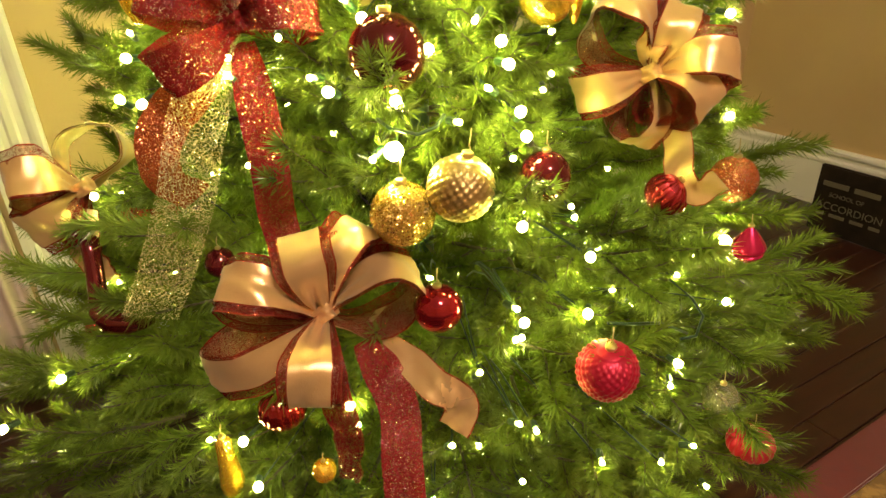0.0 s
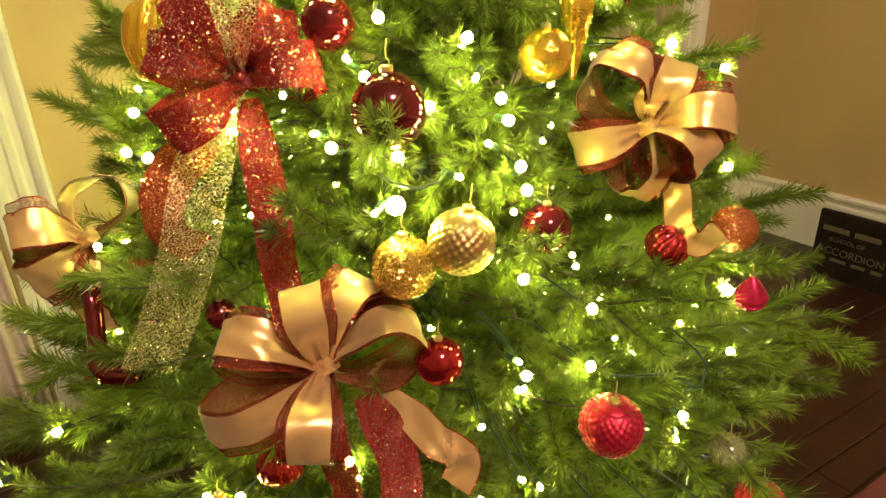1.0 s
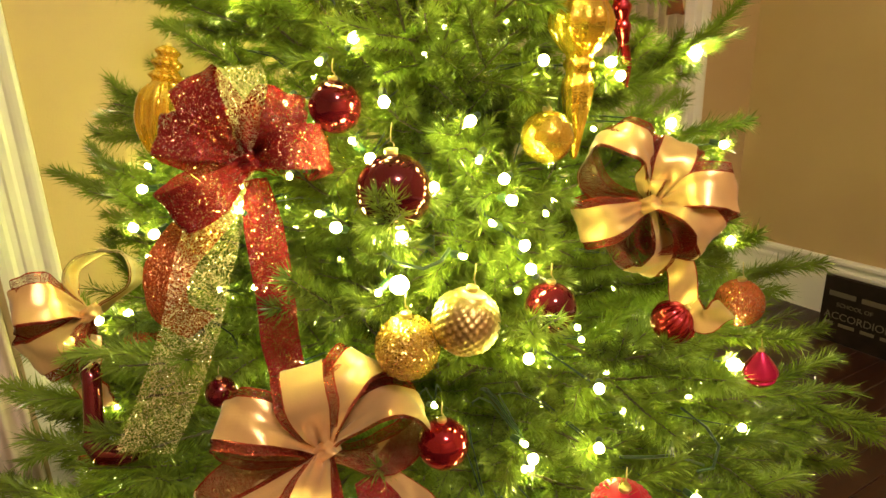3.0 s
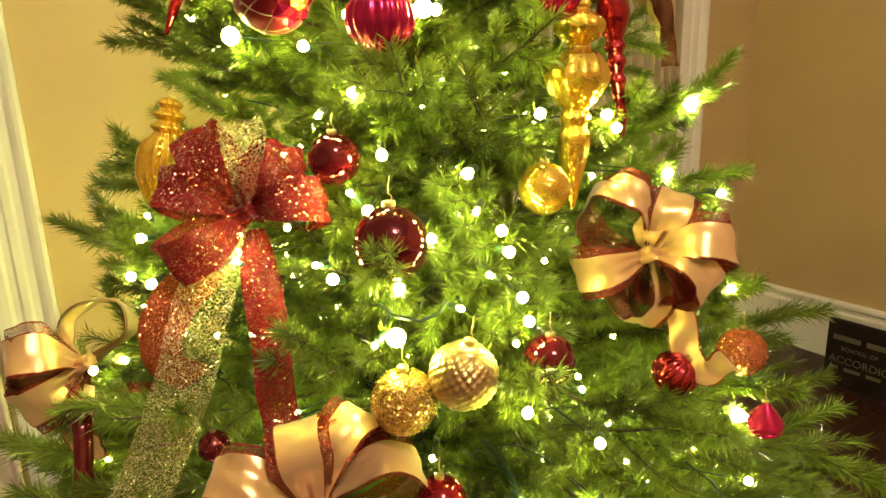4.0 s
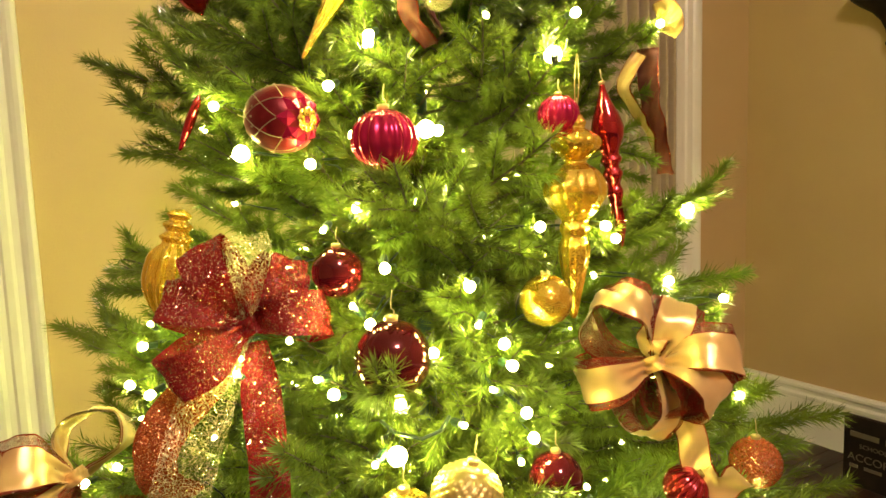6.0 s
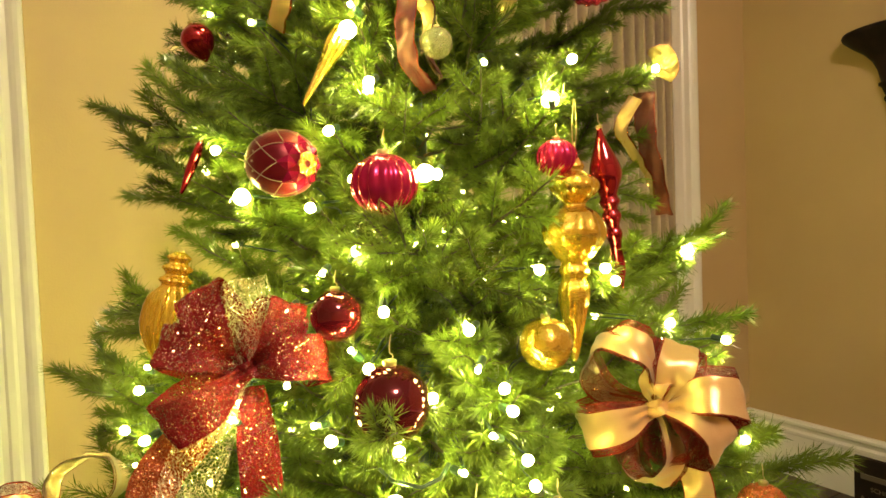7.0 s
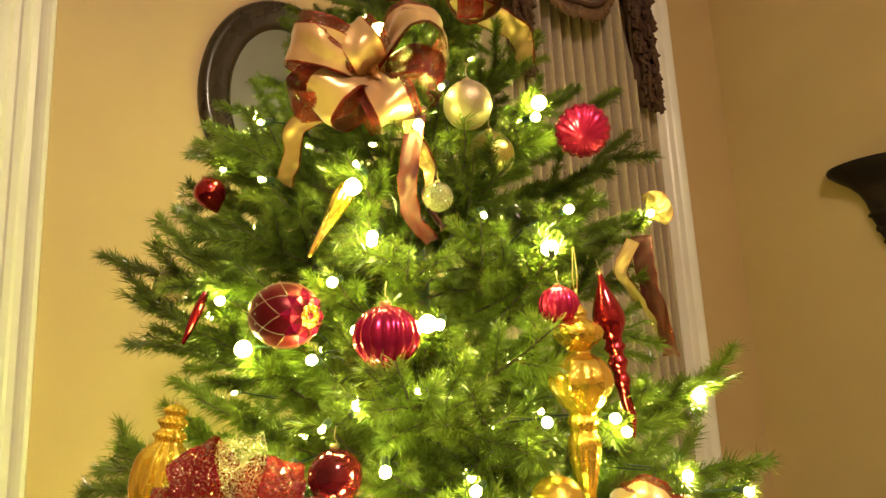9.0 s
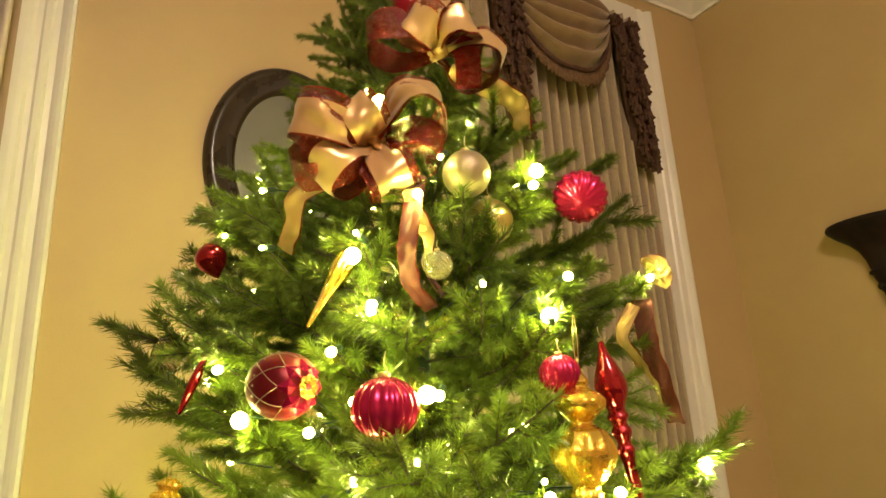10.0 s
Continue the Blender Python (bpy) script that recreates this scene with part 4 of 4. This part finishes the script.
# champagne bow low on the tree
bow((0.190, 0.628, 0.712), "large champagne satin bow with dark red edges and long tails", [
    (158, 0.125, 0.04, 14, 0), (194, 0.142, 0.042, -28, 0), (98, 0.108, 0.046, -6, 0), (52, 0.122, 0.045, -20, 0), (2, 0.12, 0.056, -32, 0), (-104, 0.115, 0.04, 8, 0)], [
    ([(0.045, -0.04, -0.035), (0.062, -0.08, -0.012), (0.075, -0.13, 0.0), (0.068, -0.19, 0.015), (0.065, -0.27, 0.0)], 0.05, 10, 3),
    ([(0.07, -0.04, -0.035), (0.1, -0.075, -0.01), (0.12, -0.105, 0.014), (0.142, -0.122, 0.024), (0.152, -0.14, 0.012), (0.14, -0.165, 0.0)], 0.042, 30, 0),
    ([(-0.0, -0.04, -0.01), (0.0, -0.1, -0.01), (0.01, -0.15, 0.0), (0.005, -0.2, 0.0)], 0.04, 60, 1)], 0.05, SAT, alt=SHEERS)

# champagne bow on the room side
bow((0.660, 0.577, 0.955), "champagne satin bow with dark red edges on the tree", [
    (142, 0.114, 0.05, 46, 0), (197, 0.1, 0.036, -8, 0), (70, 0.088, 0.036, 6, 0), (6, 0.108, 0.036, -18, 0), (-36, 0.095, 0.038, -32, 0), (-108, 0.09, 0.036, -52, 0), (-70, 0.075, 0.03, -50, 1), (62, 0.05, 0.026, -30, 4)], [
    ([(0.01, -0.03, 0), (0.045, -0.08, 0.0), (0.055, -0.13, 0.0), (0.08, -0.15, 0.01), (0.105, -0.13, 0.015)], 0.038, 25, 0)], 0.048, SAT, alt=SHEERS)

# red glitter bow
bow((0.176, 0.775, 1.040), "large red glitter mesh bow with gold lace tails", [
    (114, 0.112, 0.034, -16, 0), (160, 0.102, 0.03, 14, 0), (207, 0.11, 0.032, -12, 0), (90, 0.112, 0.03, 8, 1), (62, 0.096, 0.034, 22, 0), (3, 0.1, 0.04, -12, 0), (136, 0.1, 0.02, 0, 1), (230, 0.085, 0.022, 8, 1)], [
    ([(-0.02, -0.03, 0), (-0.06, -0.1, 0.01), (-0.09, -0.19, 0.012), (-0.13, -0.28, 0.01), (-0.165, -0.345, 0.0)], 0.068, -14, 1),
    ([(0.005, -0.02, 0), (0.008, -0.085, 0.012), (0.012, -0.16, 0.01), (0.012, -0.235, 0.0), (0.02, -0.3, -0.01)], 0.048, 8, 0),
    ([(-0.03, -0.05, -0.01), (-0.095, -0.1, 0.0), (-0.115, -0.16, 0.0), (-0.08, -0.2, -0.01)], 0.055, 40, 2)], 0.052, RED, alt=LACE)

# champagne bow at the tree's side
bow((-0.034, 1.022, 0.801), "champagne satin bow with sheer red edges in the boughs", [
    (166, 0.10, 0.034, 22, 0), (204, 0.092, 0.034, -18, 0), (72, 0.10, 0.042, 68, 4), (238, 0.08, 0.03, 20, 1)], [
    ([(0.0, -0.03, 0), (-0.02, -0.08, 0.01), (-0.01, -0.12, 0.015), (0.0, -0.14, 0.01)], 0.045, 60, 0)], 0.058, SAT, alt=SHEERS)

# bows at the top
bow((0.357, 0.774, 1.639), "champagne satin bow with red edges near the tree top", [
    (163, 0.12, 0.05, 18, 0), (192, 0.12, 0.04, -24, 1), (222, 0.1, 0.05, 26, 0), (292, 0.085, 0.06, -8, 0), (14, 0.112, 0.056, -58, 0), (345, 0.1, 0.04, -44, 1), (120, 0.075, 0.035, 12, 0)], [
    ([(-0.03, -0.04, 0), (-0.11, -0.07, 0.0), (-0.125, -0.12, 0.005), (-0.14, -0.16, 0.0)], 0.03, 40, 0)], 0.052, SAT, alt=SHEERS, pinch=0.62)
bow((0.516, 0.840, 1.873), "champagne and red ribbon bow crowning the tree", [
    (168, 0.13, 0.045, 45, 1), (130, 0.086, 0.043, 20, 0), (80, 0.086, 0.039, -30, 0), (30, 0.086, 0.043, -40, 0), (335, 0.112, 0.047, -60, 0)], [
    ([(0.035, 0.02, 0.02), (0.05, 0.0, 0.035), (0.052, -0.03, 0.04), (0.05, -0.06, 0.035)], 0.045, 0, 3),
    ([(0.02, -0.03, 0), (0.1, -0.07, 0.0), (0.14, -0.1, 0.0), (0.15, -0.15, 0.0)], 0.045, 50, 0)], 0.058, SAT, alt=SHEERS)


def streamer(at, pts, width, twist, mats, label):
    root = empty("ribbon_streamer", at, label, "ribbon", "ribbon streamers")
    root.matrix_basis = Matrix.Translation(at) @ facing(at)
    part("ribbon", tail_mesh(pts, width, radians(twist), start=1.0), mats, root)
    return root


streamer((0.833, 0.739, 1.399), [(0, 0.02, 0), (0.0, -0.03, 0.01), (0.01, -0.1, 0.012), (0.03, -0.19, 0.0)], 0.034, 50, [WINE, EDGE, WINE], "wine red ribbon end hanging from the boughs")
streamer((0.821, 0.746, 1.391), [(0, 0.02, 0), (-0.025, -0.03, 0.01), (0.0, -0.08, 0.0), (0.02, -0.12, 0.01), (0.022, -0.16, 0.0)], 0.024, 90, SAT, "narrow champagne satin ribbon end hanging in a curl")
streamer((0.095, 0.848, 0.948), [(0.01, 0.0, 0), (-0.025, -0.04, 0.012), (-0.03, -0.09, 0.012), (-0.005, -0.12, 0.0)], 0.04, 20, COPPER, "copper glitter ribbon curling out of the boughs")
streamer((0.007, 1.050, 0.736), [(0, 0.005, 0), (0.03, -0.01, 0.01), (0.06, -0.012, 0.005), (0.09, -0.01, -0.02)], 0.032, 0, COPPER, "short copper glitter ribbon end")
streamer((0.882, 0.752, 1.476), [(-0.01, 0.01, 0), (0.01, 0.015, 0.02), (0.02, -0.01, 0.02), (0.01, -0.025, 0.0)], 0.03, 0, SAT, "short champagne ribbon curl at the tree's edge")

streamer((0.387, 0.714, 1.530), [(0, 0.02, 0), (0.004, -0.01, 0), (0.022, -0.05, 0.0), (0.016, -0.09, 0.012), (0.034, -0.13, 0.0)], 0.026, 100, [SATIN, EDGE, WINE], "champagne satin ribbon tail twisting down the tree")
streamer((0.379, 0.702, 1.497), [(0.01, 0.06, -0.06), (-0.004, -0.01, 0.0), (-0.008, -0.04, 0.01), (-0.004, -0.08, 0.012), (0.022, -0.12, 0.0)], 0.026, 40, [WINE, EDGE, WINE], "wine red ribbon tail hanging under the satin bow")

# baubles
bauble((0.340, 0.545, 0.873), 0.039, PALE_GOLD, "pale gold bauble with a quilted diamond pattern", "quilted", (10, 5, 20))
bauble((0.283, 0.580, 0.843), 0.038, GOLD_GLITTER, "gold glitter bauble nestled in the boughs")
bauble((0.462, 0.413, 0.654), 0.0378, RED_MATTE, "frosted red quilted bauble hanging low", "quilted", (8, -6, 0))
bauble((0.314, 0.561, 0.715), 0.031, RED_SHINY, "shiny red bauble behind a bow")
bauble((0.127, 0.663, 0.568), 0.032, RED_SHINY, "shiny red ribbed bauble under a bow", "ribbed")
bauble((0.455, 0.537, 0.866), 0.031, MAROON, "dark red shiny bauble among green needles")
bauble((0.666, 0.526, 0.798), 0.031, RED_SHINY, "shiny red ribbed bauble under a satin bow", "ribbed", (30, 20, 0))
bauble((0.886, 0.574, 0.759), 0.039, ORANGE_GLITTER, "copper glitter bauble by the ribbon tail")
bauble((0.105, 0.781, 0.743), 0.021, MAROON, "small dark red bauble deep in the boughs")
bauble((0.296, 0.622, 1.014), 0.043, MAROON, "large dark red bauble half hidden by needles")
bauble((0.268, 0.710, 1.104), 0.031, MAROON, "deep maroon mirror bauble on a hook")
egg_turn = Vector((-0.45, 0.88, 0.1)).to_track_quat("Z", "Y").to_euler()
bauble((0.227, 0.777, 1.292), 0.044, DEEP_MATTE, "dark red egg bauble netted in pale cord with gold flower", "jewelled", [math.degrees(e) for e in egg_turn])
bauble((0.321, 0.674, 1.258), 0.039, PINK_RED, "pink-red ribbed bauble with satin stripes", "ribbed")
bauble((0.555, 0.640, 1.291), 0.027, PINK_RED, "pink-red shiny bauble behind a gold drop", "ribbed")
bauble((0.714, 0.732, 1.589), 0.045, PINK_RED, "pink-red fluted bauble near the tree top", "fluted_disc", (-55, 0, -45))
bauble((0.540, 0.753, 1.531), 0.037, CAP, "shiny gold mirror bauble under the boughs")
bauble((0.472, 0.704, 1.582), 0.035, SILVER, "matte champagne bauble near the tree top")
bauble((0.520, 0.925, 2.035), 0.049, RED_MATTE, "frosted red bauble crowning the tree")
bauble((0.411, 0.694, 1.439), 0.020, CLEAR, "small clear glass bauble in the boughs")
bauble((0.133, 1.118, 1.369), 0.030, CLEAR, "clear glass bauble at the tree's edge")
bauble((0.148, 0.577, 0.519), 0.016, AMBER, "small amber glass bauble under the bow")
bauble((0.782, 0.453, 0.435), 0.03, CLEAR, "clear glass bauble beside the boughs")
bauble((0.782, 0.388, 0.39), 0.036, RED_MATTE, "frosted red onion-shaped bauble hanging low", "fluted_disc")
bauble((0.487, 0.589, 1.061), 0.032, GOLD, "shiny yellow-gold bauble behind the drop")

# glass drops
turned((0.573, 0.626, 1.292), [(0.004, 0.0), (0.013, -0.012), (0.012, -0.02), (0.03, -0.032), (0.031, -0.045), (0.016, -0.06), (0.016, -0.066), (0.03, -0.075), (0.04, -0.093), (0.04, -0.108), (0.026, -0.13), (0.017, -0.14), (0.02, -0.15), (0.016, -0.162), (0.021, -0.175), (0.018, -0.2), (0.011, -0.235), (0.006, -0.262), (0.002, -0.27)], GOLD, "tall gold glass finial drop on a thread", "glass_finial", (0, 2, 0), flutes=12, depth=0.03, thread=0.075)
turned((0.638, 0.646, 1.336), [(0.003, 0.0), (0.008, -0.02), (0.02, -0.05), (0.022, -0.07), (0.012, -0.095), (0.015, -0.105), (0.01, -0.115), (0.014, -0.125), (0.009, -0.14), (0.012, -0.15), (0.008, -0.17), (0.01, -0.2), (0.004, -0.225), (0.002, -0.23)], RED_SHINY, "tall shiny red glass finial drop", "glass_finial", (0, -9, 0))
turned((0.129, 0.965, 1.183), [(0.006, 0.0), (0.016, -0.008), (0.012, -0.016), (0.02, -0.024), (0.014, -0.033), (0.022, -0.042), (0.017, -0.05), (0.03, -0.066), (0.035, -0.09), (0.033, -0.115), (0.022, -0.14), (0.01, -0.156)], AMBER, "ribbed amber glass lantern drop", "glass_lantern", (0, 12, 0), flutes=12, depth=0.08)
turned((0.315, 0.754, 1.469), [(0.004, 0.0), (0.011, -0.012), (0.013, -0.03), (0.0095, -0.055), (0.0055, -0.085), (0.0025, -0.118), (0.001, -0.124)], GOLD, "gold twisted glass cone drop", "glass_cone", (0, 30, 0), flutes=8, depth=0.08)
turned((0.048, 0.704, 0.523), [(0.004, 0.0), (0.01, -0.008), (0.011, -0.03), (0.015, -0.07), (0.016, -0.09), (0.012, -0.105), (0.003, -0.11)], AMBER, "yellow glass drop hanging low on the tree", "glass_drop", flutes=8, depth=0.06)
turned((0.872, 0.518, 0.700), [(0.002, 0.0), (0.012, -0.012), (0.025, -0.032), (0.027, -0.04), (0.022, -0.046), (0.024, -0.05), (0.012, -0.062), (0.003, -0.066)], PINK_RED, "pink-red drop with silver bands", "glass_drop", (0, -6, 0))
boot = empty("glass_boot", (-0.044, 0.945, 0.758), "dark red glass boot ornament with a gold cap", "ornament", "glass drops on the tree")
boot.matrix_basis = Matrix.Translation((-0.044, 0.945, 0.758)) @ facing((-0.044, 0.945, 0.758)) @ pose(0, 0, 0, -90, 0, 0)
part("glass_body", tube(bmesh.new(), [(0.004, 0, 0), (0.002, 0, -0.006), (-0.002, 0, -0.04), (-0.008, 0, -0.085), (-0.012, 0, -0.11), (-0.006, 0, -0.128), (0.016, 0, -0.138), (0.036, 0, -0.139), (0.05, 0, -0.138), (0.056, 0, -0.137)],
                        [0.008, 0.013, 0.0125, 0.013, 0.016, 0.019, 0.017, 0.0155, 0.011, 0.003], 24), MAROON, boot)
hanger(boot, 0.026, 0.002)
turned((-0.058, 1.022, 0.584), [(0.004, 0.0), (0.014, -0.01), (0.018, -0.022), (0.01, -0.034), (0.002, -0.04)], RED_SHINY, "small shiny red glass drop", "glass_drop", (0, 50, 0))
turned((0.180, 1.122, 1.563), [(0.004, 0.0), (0.02, -0.01), (0.028, -0.026), (0.022, -0.045), (0.008, -0.06), (0.002, -0.066)], RED_SHINY, "shiny red teardrop ornament at the tree's edge", "glass_drop", (0, -20, 0))
turned((0.167, 0.964, 1.350), [(0.002, 0.0), (0.006, -0.02), (0.007, -0.05), (0.003, -0.085), (0.001, -0.09)], RED_SHINY, "slim red icicle drop at the tree's edge", "glass_drop", (0, 22, 0))


# ---- rug ----
rug = empty("rug", (1.3, -0.4, 0.0), "patterned gold rug with a plain red border on the floor", "rug")
part("field", box(bmesh.new(), -1.0, 1.05, -0.9, 0.775, 0.001, 0.012, 0.003), RUG_GOLD, rug, smooth=False)
part("border", box(bmesh.new(), -1.1, 1.15, 0.777, 0.872, 0.001, 0.013, 0.004), RED_CLOTH, rug, "plain red rug border", smooth=False)
part("border", box(bmesh.new(), 1.052, 1.15, -0.9, 0.775, 0.001, 0.013, 0.004), RED_CLOTH, rug, "plain red rug border", smooth=False)
part("border", box(bmesh.new(), -1.1, -1.002, -0.9, 0.775, 0.001, 0.013, 0.004), RED_CLOTH, rug, "plain red rug border", smooth=False)

# ---- floor planks ----
floor_ob = bpy.data.objects["floor"]
PLANK = bpy.data.meshes.new("plank")
LONG = 2.4
bm = box(bmesh.new(), 0, LONG, 0, 0.084, -0.02, 0.0)
es = [e for e in bm.edges if all(v.co.z > -0.001 for v in e.verts)]
bmesh.ops.bevel(bm, geom=es, offset=0.0018, segments=1, affect="EDGES")
bm.to_mesh(PLANK)
bm.free()
PLANK.materials.append(WOOD)
row = 0
y = YB - 0.087
while y > YF:
    end = XR - 0.003
    take = 0.35 + (row * 0.87) % 2.0
    while end - XL > 0.05:
        ln = min(take, end - XL)
        pl = new("plank", PLANK)
        pl.parent = floor_ob
        pl.matrix_basis = Matrix.Translation((end - ln, y, 0)) @ Matrix.Diagonal((ln / LONG, 1, 1, 1))
        end -= ln + 0.002
        take = LONG
    y -= 0.0865
    row += 1
